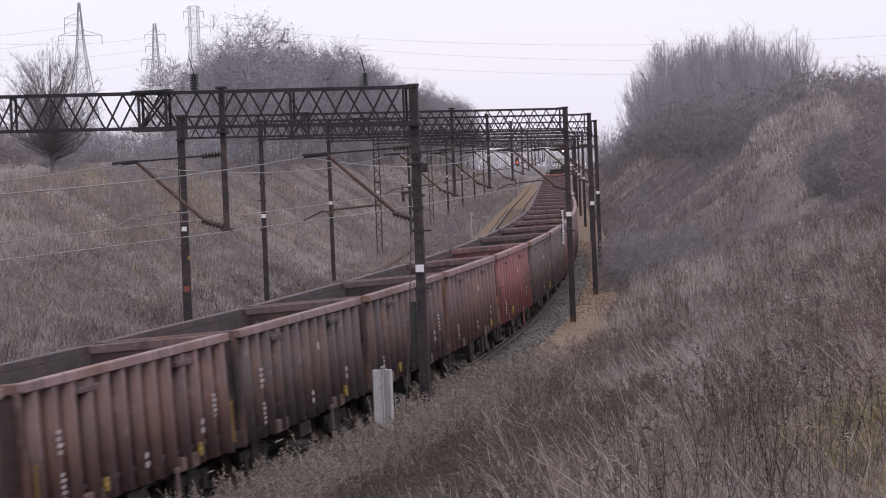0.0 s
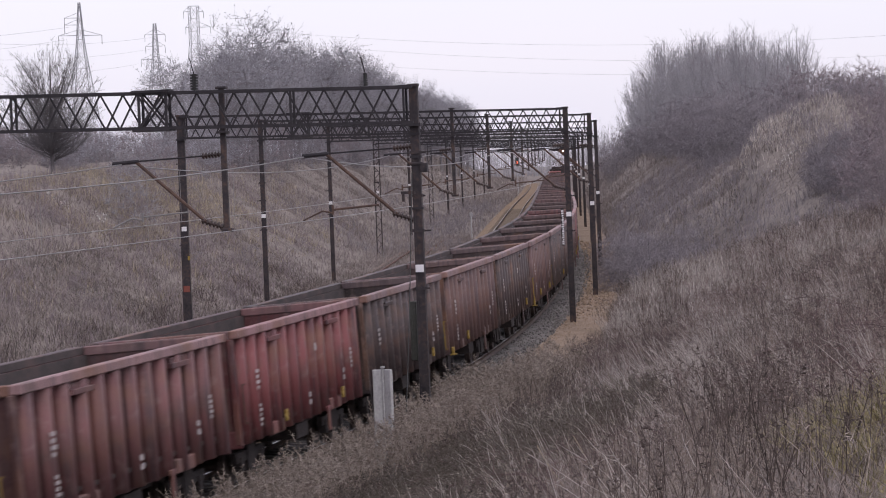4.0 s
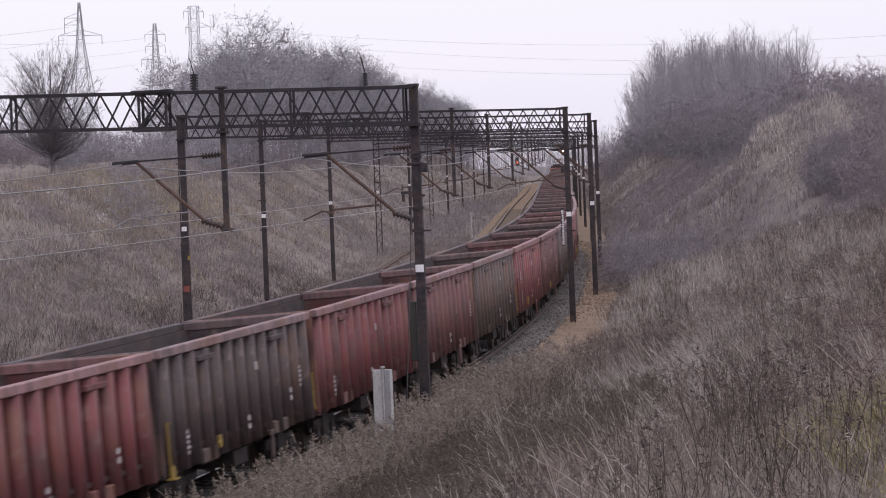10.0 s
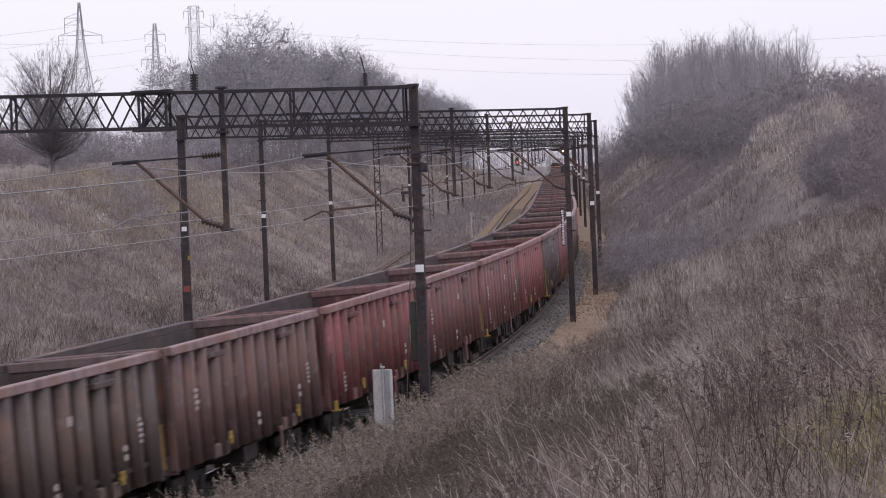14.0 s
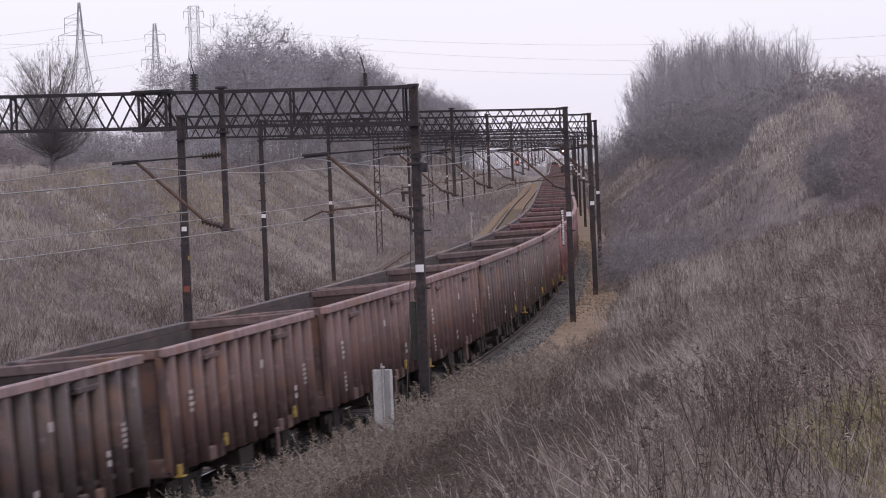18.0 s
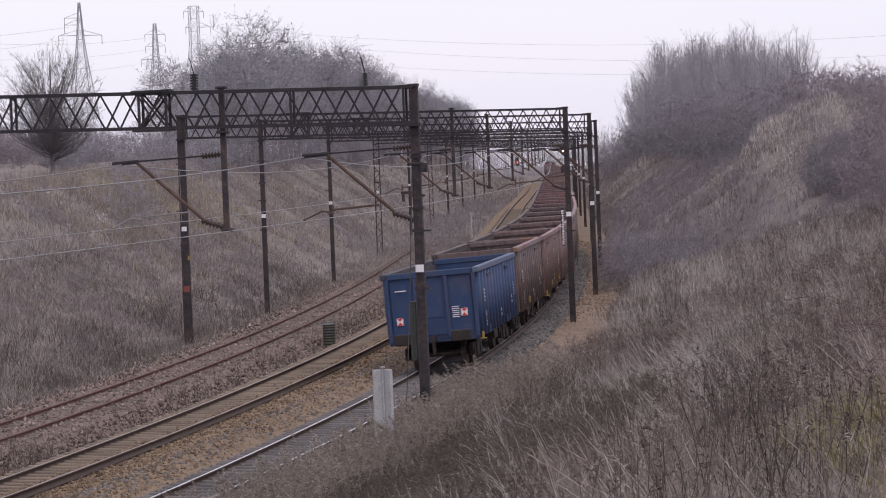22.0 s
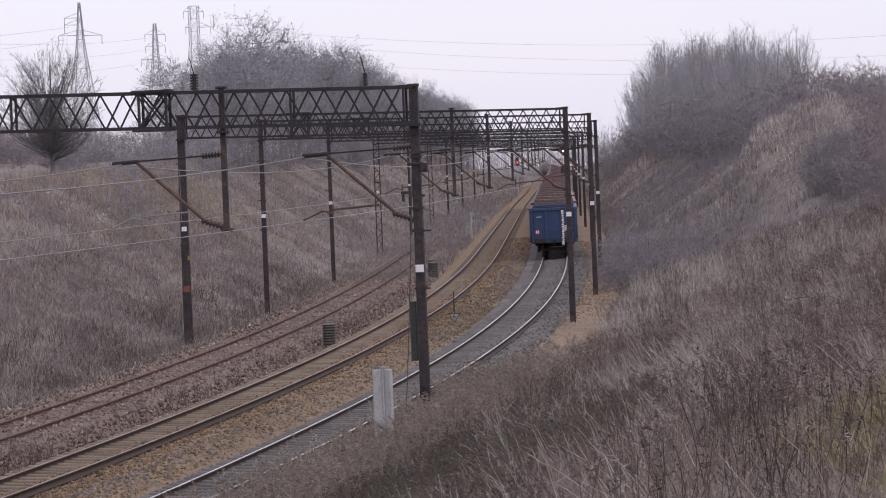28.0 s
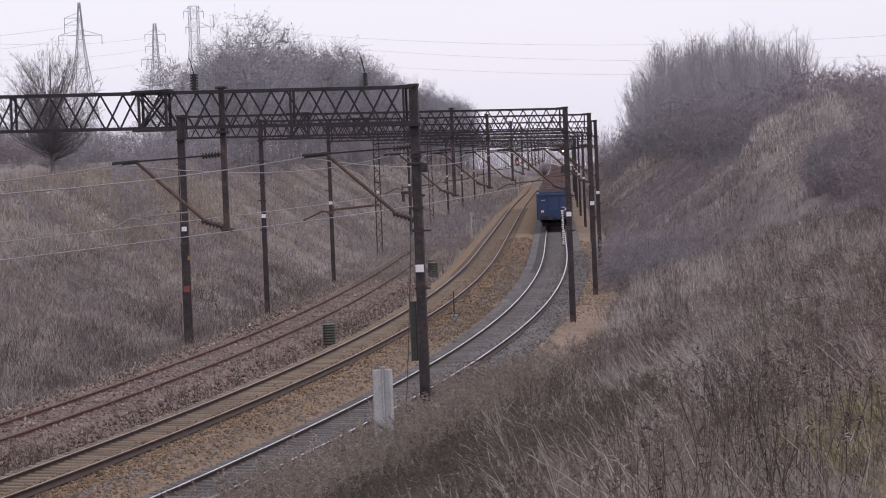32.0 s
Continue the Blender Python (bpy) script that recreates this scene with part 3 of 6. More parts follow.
PORTALS = [10.0, 62.0, 87.0, 125.5, 178.0, 232.0, 284.0, 338.0, 395.0, 455.0, 520.0]
for i, s in enumerate(PORTALS):
    made = build_portal(s, banded=(i == 1), plate=3.87 if i == 0 else 4.05, lattice=(i in (4, 6)), right_lat=(2.5, 2.3, 2.6, 2.75)[i] if i < 4 else 2.75,
                        left_lat=MAST_L + (0.12 if i in (2, 3) else 0.0), joint=3.6 if i == 0 else 0.0)
    if i == 0:
        for _y in (0.5, 7.5):
            _bm = bmesh.new()
            for _x in (-HALF, HALF):
                angle_bar(_bm, (_x, _y, BEAM_TOP), (_x, _y, BEAM_TOP - DEPTH), 0.055)
            part("upright", _bm, M_TRUSS, made, "", Matrix.Translation((0, 0, TILT * (_y + 2.5))))
        _bm = boxes((-0.16, 0.1, -2.78, -2.6, 6.2, 6.42), (-0.12, 0.12, -2.66, -2.36, 6.38, 6.45), bevel=0.012)
        part("switch_box", _bm, M_MAST, made, "dark box bolted to the mast")
        _bm = boxes((-0.18, -0.05, -2.46, -2.12, 5.68, 5.75), (-0.16, -0.08, -2.2, -2.14, 5.5, 5.7))
        part("bracket_plate", _bm, M_MAST, made)
        for _z in (5.3, 6.55, 7.1):
            part("clamp_band", boxes((-0.118, 0.118, -2.628, -2.372, _z, _z + 0.06)), M_TRUSS, made)
    if i == 1:
        letter_strip(made)
        part("switch_box", boxes((-0.14, 0.08, -2.2, -2.04, 5.7, 6.0), bevel=0.012), M_MAST, made, "dark box bolted to the mast")


# ---------- overhead wires ----------
def build_wires():
    for k, lat in enumerate((0.0, TRACK2)):
        stops = [-46.0] + PORTALS
        for a, b in zip(stops[:-1], stops[1:]):
            stag = -0.25
            wires = thing("overhead_wire", Matrix.Identity(4), "grey copper contact wire under its carrying cable", "overhead wire", "overhead wires")
            v, f = ring_wire(cable_points(at(a, lat + stag, 5.12), at(b, lat + stag, 5.12), 0.05), 0.0105)
            link("contact_wire", raw_mesh("contact_wire", v, f, M_WIRE), wires)
            sag = (b - a) ** 2 / 60 ** 2 * 0.55
            v, f = ring_wire(cable_points(at(a, lat + stag, 6.68), at(b, lat + stag, 6.68), sag), 0.0135)
            link("carrying_cable", raw_mesh("carrying_cable", v, f, M_WIRE), wires)
            n = max(2, int((b - a) / 7))
            for i in range(1, n):
                bm = bmesh.new()
                u = i / n
                p = at(a, lat + stag, 5.12).lerp(at(b, lat + stag, 5.12), u)
                top = at(a, lat + stag, 6.68).lerp(at(b, lat + stag, 6.68), u).z - sag * 4 * u * (1 - u)
                bar(bm, p, (p.x, p.y, top), 0.006, 3)
                part("dropper", bm, M_WIRE, wires)


build_wires()


def earth_cable():
    v, f = ring_wire(cable_points(at(9.9, 2.4, 6.2), at(4.0, 2.9, -0.4), 0.5), 0.012)
    tagged(new("earth_cable", raw_mesh("earth_cable", v, f, M_BLACK)), "thin black cable slung from the mast to the ground", "cable")


earth_cable()


# ---------- the goods train ----------
SPEED, LENGTH, REAR = 17.55, 14.04, -4.43
COUNT = 52
DARK, BROWN, RED, BRIGHT, OLIVE, BLUE = ((0.1, 0.077, 0.075), (0.165, 0.1, 0.095), (0.205, 0.092, 0.092), (0.25, 0.08, 0.082),
                                         (0.118, 0.092, 0.084), (0.026, 0.055, 0.13))
PAINTS = {0: BLUE, 1: DARK, 2: BROWN, 3: BROWN, 4: BROWN, 5: DARK, 6: OLIVE, 7: BROWN, 8: BRIGHT, 9: RED, 10: RED, 11: BRIGHT,
          12: DARK, 13: BRIGHT, 14: RED, 15: OLIVE, 16: BRIGHT, 17: RED, 18: DARK, 19: RED, 20: BRIGHT, 21: DARK, 22: BROWN,
          23: DARK, 24: BROWN, 25: DARK, 26: DARK, 27: BROWN, 28: BRIGHT, 29: DARK}
ROOM, HW = 6.45, 1.40


def wagon_meshes(top, paint):
    """The shared meshes of an open high-sided wagon; x forwards, y to the left, z over the rails."""
    g = {}
    g["floor"] = bm_mesh("floor", boxes((-ROOM + 0.06, ROOM - 0.06, -HW + 0.06, HW - 0.06, 1.22, 1.30)), M_COAL)
    for side in (-1, 1):
        y0, y1 = sorted((side * (HW - 0.11), side * (HW - 0.15)))
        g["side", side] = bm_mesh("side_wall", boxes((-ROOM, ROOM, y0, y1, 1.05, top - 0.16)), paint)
        y0, y1 = sorted((side * (HW - 0.075), side * (HW + 0.12)))
        g["rim", side] = bm_mesh("top_rim", boxes((-ROOM - 0.05, ROOM + 0.05, y0, y1, top - 0.17, top), bevel=0.02), paint)
        y0, y1 = sorted((side * (HW - 0.19), side * (HW - 0.105)))
        g["sole", side] = bm_mesh("sole_bar", boxes((-ROOM, ROOM, y0, y1, 0.9, 1.16), bevel=0.015), paint)
        # a pressed post: wide at the wall, narrow outside
        bm = bmesh.new()
        prof = [(-0.25, -0.115), (-0.2, 0.02), (-0.13, 0.09), (0.0, 0.11), (0.13, 0.09), (0.2, 0.02), (0.25, -0.115)]
        lo = [bm.verts.new((px, side * (HW + py * (0.8 if py > 0 else 1)), 0.94)) for px, py in prof]
        hi = [bm.verts.new((px, side * (HW + py), top - 0.165)) for px, py in prof]
        for i in range(7):
            bm.faces.new((lo[i], lo[(i + 1) % 7], hi[(i + 1) % 7], hi[i])).smooth = i < 6
        bm.faces.new(lo)
        bm.faces.new(hi)
        g["post", side] = bm_mesh("post", bm, paint)
        # side door leaf: frame strips and a shutter plate under the rim
        y0, y1 = sorted((side * (HW - 0.005), side * (HW + 0.115)))
        g["plate", side] = bm_mesh("door_head", boxes((-0.62, 0.62, y0, y1, top - 0.40, top - 0.30), (-0.55, 0.55, *sorted((side * (HW - 0.11), side * (HW + 0.06))), top - 0.34, top - 0.2), bevel=0.012), paint)
        g["flap", side] = bm_mesh("door_sill", boxes((-0.62, 0.62, *sorted((side * (HW - 0.11), side * (HW + 0.035))), 0.9, 1.16), bevel=0.02), paint)
    for e in (-1, 1):
        x0, x1 = sorted((e * ROOM, e * (ROOM - 0.05)))
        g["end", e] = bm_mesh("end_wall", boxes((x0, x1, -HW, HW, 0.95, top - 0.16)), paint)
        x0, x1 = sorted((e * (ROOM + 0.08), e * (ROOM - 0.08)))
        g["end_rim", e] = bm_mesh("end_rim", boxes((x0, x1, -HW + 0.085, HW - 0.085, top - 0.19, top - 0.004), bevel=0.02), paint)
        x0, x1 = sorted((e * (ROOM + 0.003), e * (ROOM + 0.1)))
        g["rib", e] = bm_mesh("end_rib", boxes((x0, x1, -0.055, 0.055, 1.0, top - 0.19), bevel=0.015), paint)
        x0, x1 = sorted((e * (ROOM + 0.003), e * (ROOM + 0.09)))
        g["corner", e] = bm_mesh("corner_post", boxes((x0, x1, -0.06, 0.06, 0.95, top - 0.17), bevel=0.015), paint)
        g["ledge", e] = bm_mesh("end_ledge", boxes((x0, x1, -0.46, 0.46, 1.62, 1.7), (x0, e * (ROOM + 0.05), -0.43, 0.43, 1.1, 1.62), bevel=0.012), paint)
        x0, x1 = sorted((e * (ROOM - 0.02), e * (ROOM + 0.06)))
        g["stock", e] = bm_mesh("headstock", boxes((x0, x1, -HW, HW, 0.88, 1.22), bevel=0.015), paint)
    bm = bmesh.new()
    bar(bm, (0, 0, 0), (0.34, 0, 0), 0.09, 10)
    bar(bm, (0.34, 0, 0), (0.56, 0, 0), 0.06, 10)
    bar(bm, (0.54, 0, 0), (0.60, 0, 0), 0.22, 14)
    g["buffer"] = bm_mesh("buffer", bm, M_UNDER)
    g["frame"] = bm_mesh("underframe", boxes((-ROOM, ROOM, -0.3, 0.3, 0.85, 1.2), (-2.2, 2.2, -1.0, 1.0, 0.75, 1.1), (-0.6, 0.6, -1.25, 1.25, 0.55, 0.85)), M_UNDER)
    bm = boxes((0, 0.5, -0.06, 0.06, 0.9, 1.1), (0.3, 0.55, -0.04, 0.04, 0.55, 0.95))
    g["hook"] = bm_mesh("coupling_hook", bm, M_UNDER)
    bm = bmesh.new()
    for y in (-1.0, 1.0):
        box(bm, -1.3, 1.3, y - 0.06, y + 0.06, 0.52, 0.72)
        for x in (-0.9, 0.9):
            box(bm, x - 0.16, x + 0.16, y - 0.09, y + 0.09, 0.34, 0.62)
        box(bm, -0.35, 0.35, y - 0.09, y + 0.09, 0.3, 0.86)
    box(bm, -0.3, 0.3, -1.0, 1.0, 0.6, 0.85)
    g["bogie"] = bm_mesh("bogie_frame", bm, M_UNDER)
    bm = bmesh.new()
    bar(bm, (0, -0.9, 0), (0, 0.9, 0), 0.08, 8)
    for y in (-0.75, 0.75):
        bar(bm, (0, y - 0.065, 0), (0, y + 0.065, 0), 0.455, 20)
        bar(bm, (0, y * 0.915 - 0.02, 0), (0, y * 0.915 + 0.02, 0), 0.485, 20)
        for a in range(3):
            q = Matrix.Rotation(a * 2.094, 4, "Y")
            bar(bm, q @ Vector((0.22, y * 1.075, 0)), q @ Vector((0.22, y * 1.1, 0)), 0.08, 6)
    g["wheelset"] = bm_mesh("wheelset", bm, M_WHEEL)
    g["grip"] = bm_mesh("hand_grip", boxes((-0.016, 0.016, -0.015, 0.015, -0.4, 0.4), (-0.015, 0.015, -0.06, 0.0, -0.4, -0.37), (-0.015, 0.015, -0.06, 0.0, 0.37, 0.4)), M_YEL)
    g["dull_grip"] = g["grip"].copy()
    g["dull_grip"].materials[0] = M_ARM
    # a lever plate and a latch below the side doors
    g["lever"] = bm_mesh("lever_plate", boxes((-0.09, 0.09, -0.025, 0.025, -0.5, 0.0), (-0.16, 0.16, -0.03, 0.03, -0.06, 0.04), bevel=0.012), paint)
    g["latch"] = bm_mesh("latch", boxes((-0.07, 0.07, -0.03, 0.03, -0.12, 0.12), (-0.16, 0.16, -0.02, 0.02, -0.03, 0.03), bevel=0.01), M_YEL)
    # buffers with broad four-cornered heads
    bm = bmesh.new()
    bar(bm, (0, 0, 0), (0.54, 0, 0), 0.11, 10)
    box(bm, 0.54, 0.61, -0.3, 0.3, -0.17, 0.17, bevel=0.03)
    g["broad_buffer"] = bm_mesh("buffer", bm, M_UNDER)
    g["step"] = bm_mesh("foot_step", boxes((-0.12, 0.12, -0.03, 0.03, -0.1, 0.1), (-0.12, 0.12, -0.1, 0.1, -0.13, -0.1), bevel=0.008), M_YEL)
    return g


def grime_inside(me):
    """The faces turned to the inside of the box are grimy."""
    me.materials.append(M_INNER)
    for p in me.polygons:
        c, nrm = p.center, p.normal
        if abs(nrm.z) < 0.5 and (c.x * nrm.x + c.y * nrm.y) < 0:
            p.material_index = 1


WAGON = {"tall": wagon_meshes(3.22, M_PAINT), "low": wagon_meshes(3.08, M_FRESH_PAINT)}
POST_X = [-6.0 + i for i in range(13)]
WHEELSETS = []


def mark_mesh(rng, lines, w, h):
    """A block of unreadable stencilled lines."""
    bm = bmesh.new()
    z = 0.0
    for _ in range(lines):
        x = -w / 2
        end = w / 2 - rng.random() * w * 0.3
        while x < end:
            d = 0.05 + rng.random() * 0.1
            box(bm, x, min(end, x + d), -0.004, 0.0, z - h, z)
            x += d + 0.03
        z -= h * 1.6
    return bm_mesh("stencil", bm, M_STENCIL)


_rng = random.Random(5)
for _g in WAGON.values():
    for _key in (("side", -1), ("side", 1), ("rim", -1), ("rim", 1)):
        grime_inside(_g[_key])
STENCILS = [mark_mesh(_rng, 4, 0.34, 0.07), mark_mesh(_rng, 5, 0.26, 0.06), mark_mesh(_rng, 2, 0.3, 0.10), mark_mesh(_rng, 1, 0.24, 0.16)]


def build_wagon(n):
    low = n == 0
    g = WAGON["low" if low else "tall"]
    top = 3.08 if low else 3.22
    rng = random.Random(100 + n)
    base = PAINTS.get(n) or rng.choice([DARK, BROWN, RED, BROWN, DARK])
    k = 0.69 + 0.15 * rng.random() if not low else 0.92
    col = tuple(min(1, c * k) for c in base) + (1.0,)
    words = {BLUE: "blue", BRIGHT: "faded bright red", RED: "dull red", OLIVE: "olive-brown", BROWN: "rusty brown", DARK: "dark sooty brown"}[base]
    w = thing("open_goods_wagon", Matrix.Identity(4), f"empty {words} high-sided open goods wagon on bogies", "goods wagon", "wagons of the train")

    def add(name, me, m=None, parent=None, tint=1.0, label=""):
        o = link(name, me, parent or w, m, label)
        o.color = (col[0] * tint, col[1] * tint, col[2] * tint, 1)
        return o

    add("floor", g["floor"])
    for side in (-1, 1):
        # wall between the posts tinted down: grime plus painted shade of the recesses
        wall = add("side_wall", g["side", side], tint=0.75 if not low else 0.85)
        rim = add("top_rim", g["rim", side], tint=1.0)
        # near rim: wear plus skylight painted in; far rim: shade painted in
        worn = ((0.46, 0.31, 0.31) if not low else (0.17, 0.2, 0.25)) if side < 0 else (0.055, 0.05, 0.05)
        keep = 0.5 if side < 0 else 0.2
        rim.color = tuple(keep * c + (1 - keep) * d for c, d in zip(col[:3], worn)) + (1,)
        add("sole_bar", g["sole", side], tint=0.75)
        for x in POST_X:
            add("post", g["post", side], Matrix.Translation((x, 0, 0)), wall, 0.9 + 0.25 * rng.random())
        for x in (-3.13, 3.13):
            add("door_head", g["plate", side], Matrix.Translation((x, 0, 0)), wall, 0.8)
            sill = add("door_sill", g["flap", side], Matrix.Translation((x, 0, 0)), wall)
            sill.color = tuple(0.75 * c + 0.25 * d for c, d in zip(col[:3], (0.2, 0.13, 0.075) if not low else col[:3])) + (1,)
            if not low and n < 30 and rng.random() < 0.4:
                link("latch", g["latch"], wall, Matrix.Translation((x + 0.45, side * (HW + 0.115), 1.22)), "worn yellow latch")
        if not low and n < 30:
            add("lever_plate", g["lever"], Matrix.Translation((-1.9 * side, side * (HW + 0.08), 1.0)), w, 0.95)
        out = Matrix.Identity(4) if side < 0 else Matrix.Rotation(math.pi, 4, "Z")
        for x, z, kind in () if n > 32 else ((-5.0, 2.35, 0), (-5.0, 1.65, 1), (1.0, 2.5, 3), (4.0, 1.75, 2), (5.0, 2.15, 1), (0.0, 1.5, 2)):
            if rng.random() < 0.7:
                tagged(add("stencil", STENCILS[kind], Matrix.Translation((x * -side, side * (HW + 0.103), z)) @ out, wall), kind="stuff")
        if n % 2 == 0 and (n < 14 or 20 < n < 25):
            link("foot_step", g["step"], w, Matrix.Translation((6.2 * side, side * (HW + 0.06), 0.98)), "small yellow foot step")
        for x in () if low else ((-6.33, 6.33) if n % 4 == 0 else (-6.33 * side,)):
            link("hand_grip", g["grip"] if n % 3 == 0 else g["dull_grip"], w, Matrix.Translation((x, side * (HW + 0.07), 1.75 if n % 3 else 1.5)) @ out, "yellow hand grip" if n % 3 == 0 else "rusty hand grip")
    for e in (-1, 1):
        # end walls, ribs and corner posts darkened: painted shade of the wagon gap
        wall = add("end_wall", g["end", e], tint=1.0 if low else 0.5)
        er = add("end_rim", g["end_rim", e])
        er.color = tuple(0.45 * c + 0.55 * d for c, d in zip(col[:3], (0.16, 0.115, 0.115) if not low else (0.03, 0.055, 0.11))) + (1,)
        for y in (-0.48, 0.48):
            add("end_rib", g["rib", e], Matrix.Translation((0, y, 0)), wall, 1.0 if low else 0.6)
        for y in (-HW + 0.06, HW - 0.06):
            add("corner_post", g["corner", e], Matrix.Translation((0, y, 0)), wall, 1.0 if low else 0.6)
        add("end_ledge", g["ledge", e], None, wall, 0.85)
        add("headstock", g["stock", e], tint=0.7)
        for y in (-0.875, 0.875):
            link("buffer", g["broad_buffer" if n % 3 == 0 else "buffer"], w, Matrix.Translation((e * ROOM, y, 1.06)) @ Matrix.Rotation(0 if e > 0 else math.pi, 4, "Z"))
        link("coupling_hook", g["hook"], w, Matrix.Translation((e * ROOM, 0, 0)) @ Matrix.Rotation(0 if e > 0 else math.pi, 4, "Z"))
    link("underframe", g["frame"], w)
    for x in (-4.4, 4.4):
        bogie = link("bogie", g["bogie"], w, Matrix.Translation((x, 0, 0)))
        for dx in (-0.9, 0.9):
            ws = link("wheelset", g["wheelset"], bogie, Matrix.Translation((dx, 0, 0.46)))
            if n <= 1:
                WHEELSETS.append((ws, dx))
    if low:
        tail_lamps(w)
    return w


def tail_lamps(w):
    """Two red and white end boards on the last wagon, its data panel and grab bar."""
    x = -ROOM - 0.012
    for y, z in ((1.02, 1.6), (-0.98, 1.74)):
        bm = boxes((x - 0.03, x, y - 0.1, y + 0.1, z - 0.115, z + 0.115))
        b = part("end_board", bm, M_WHITE, w, "white end board with two red triangles")
        bm = bmesh.new()
        for sgn in (-1, 1):
            vs = [bm.verts.new((x - 0.034, y + a, z + c)) for a, c in ((0.095, sgn * 0.11), (-0.095, sgn * 0.11), (0.0, sgn * 0.01))]
            bm.faces.new(vs)
            vs2 = [bm.verts.new((x - 0.030, v.co.y, v.co.z)) for v in vs]
            for i in range(3):
                bm.faces.new((vs[i], vs[(i + 1) % 3], vs2[(i + 1) % 3], vs2[i]))
        part("red_triangles", bm, M_REDP, b, "red painted triangles")
    bm = bmesh.new()
    for i in range(6):
        box(bm, x - 0.004, x, -0.83, -0.61, 1.6 + i * 0.062, 1.625 + i * 0.062)
    part("data_panel", bm, M_WHITE, w, "white stencilled data panel")
    part("grab_bar", boxes((x - 0.08, x - 0.05, 0.75, 1.08, 2.52, 2.55)), M_WHITE, w, "pale grab bar")
    part("stencil", boxes((x - 0.055, x - 0.05, -0.12, 0.12, 1.28, 1.36)), M_WHITE, w)


def train_pose(s):
    """Pose of a vehicle with its middle at s, resting on the canted rails."""
    a, b = at(s - 4.4, 0, 0, True), at(s + 4.4, 0, 0, True)
    x = (b - a).normalized()
    left = Vector((-math.cos(heading(s)), math.sin(heading(s)), 0))
    lean = float(np.interp(s, SS, LEAN))
    y = left * math.cos(lean) - Vector((0, 0, 1)) * math.sin(lean)
    z = x.cross(y).normalized()
    y = z.cross(x)
    m = Matrix((x, y, z)).transposed().to_4x4()
    m.translation = (a + b) / 2
    return m


def wagon_s(n, t):
    return REAR + SPEED * (t - 20.0) + LENGTH * n + ROOM + SLIP(n)


def SLIP(n):
    """Couplings are slack or drawn tight along the train."""
    return float(np.interp(n - 0.5, (0, 1, 2, 3, 7, 9, 11, 12, 13, 16, 20, 24, 52), (0, 0.4, 1.1, 1.4, 1.1, 1.3, 0.6, -0.1, -0.1, -0.84, -0.8, -0.46, -0.46)))


def build_loco():
    """The electric locomotive far ahead."""
    w = thing("electric_locomotive", Matrix.Identity(4), "red and grey electric locomotive at the head of the train", "locomotive")
    part("body", boxes((-7.9, 7.9, -1.45, 1.45, 1.1, 3.55), bevel=0.18), M_REDP_DULL, w)
    part("roof", boxes((-7.6, 7.6, -1.2, 1.2, 3.552, 3.85), (-3, 3, -0.8, 0.8, 3.85, 4.15), bevel=0.06), M_UNDER, w)
    for e in (-1, 1):
        x0, x1 = sorted((e * 7.86, e * 7.93))
        part("windscreen", boxes((x0, x1, -1.05, 1.05, 2.6, 3.3)), M_BLACK, w)
        part("bogie", boxes((e * 4.5 - 2.2, e * 4.5 + 2.2, -1.1, 1.1, 0.25, 1.0), bevel=0.05), M_UNDER, w)
    bm = bmesh.new()
    for y in (-0.5, 0.5):
        bar(bm, (3.5, y, 4.1), (4.8, y, 4.6), 0.03)
        bar(bm, (4.8, y, 4.6), (3.6, y, 5.05), 0.025)
    bar(bm, (3.6, -0.8, 5.07), (3.6, 0.8, 5.07), 0.03)
    part("pantograph", bm, M_TRUSS, w)
    return w


M_REDP_DULL = surface("locomotive_paint", [(0.17, 0.07, 0.065), (0.24, 0.10, 0.09)], 1, 9, 0.5)
TRAIN = [build_wagon(n) for n in range(COUNT)]
LOCO = build_loco()


def motions():
    for n, w in enumerate(TRAIN):
        walk(w, [(t * 0.8, train_pose(wagon_s(n, t * 0.8))) for t in range(41)])
    walk(LOCO, [(t * 0.8, train_pose(wagon_s(COUNT, t * 0.8) + 2.0)) for t in range(41)])
    for ws, dx in WHEELSETS:
        walk(ws, [(i / 30, Matrix.Translation((dx, 0, 0.46)) @ Matrix.Rotation(SPEED * i / 30 / 0.46, 4, "Y")) for i in range(961)])


# ---------- bare trees, scrub and weeds ----------
def unit(v):
    return v / np.maximum(np.linalg.norm(v, axis=-1, keepdims=True), 1e-9)


def sticks(p0, p1, r0, r1):
    """Three-sided tapering sticks, all in one go: verts and triangles."""
    p0, p1 = np.asarray(p0, float), np.asarray(p1, float)
    n = len(p0)
    d = unit(p1 - p0)
    ref = np.where(np.abs(d[:, 2:3]) > 0.9, np.array([[1.0, 0, 0]]), np.array([[0, 0, 1.0]]))
    a = unit(np.cross(d, ref))
    b = np.cross(d, a)
    ang = np.array([0, 2.0944, 4.18879])
    ring = np.cos(ang)[None, :, None] * a[:, None, :] + np.sin(ang)[None, :, None] * b[:, None, :]
    v0 = p0[:, None, :] + ring * np.asarray(r0)[:, None, None]
    v1 = p1[:, None, :] + ring * np.asarray(r1)[:, None, None]
    v = np.concatenate([v0, v1], 1).reshape(-1, 3)
    t = np.array([[0, 1, 4], [0, 4, 3], [1, 2, 5], [1, 5, 4], [2, 0, 3], [2, 3, 5]])
    return v, (np.arange(n)[:, None, None] * 6 + t[None]).reshape(-1, 3)


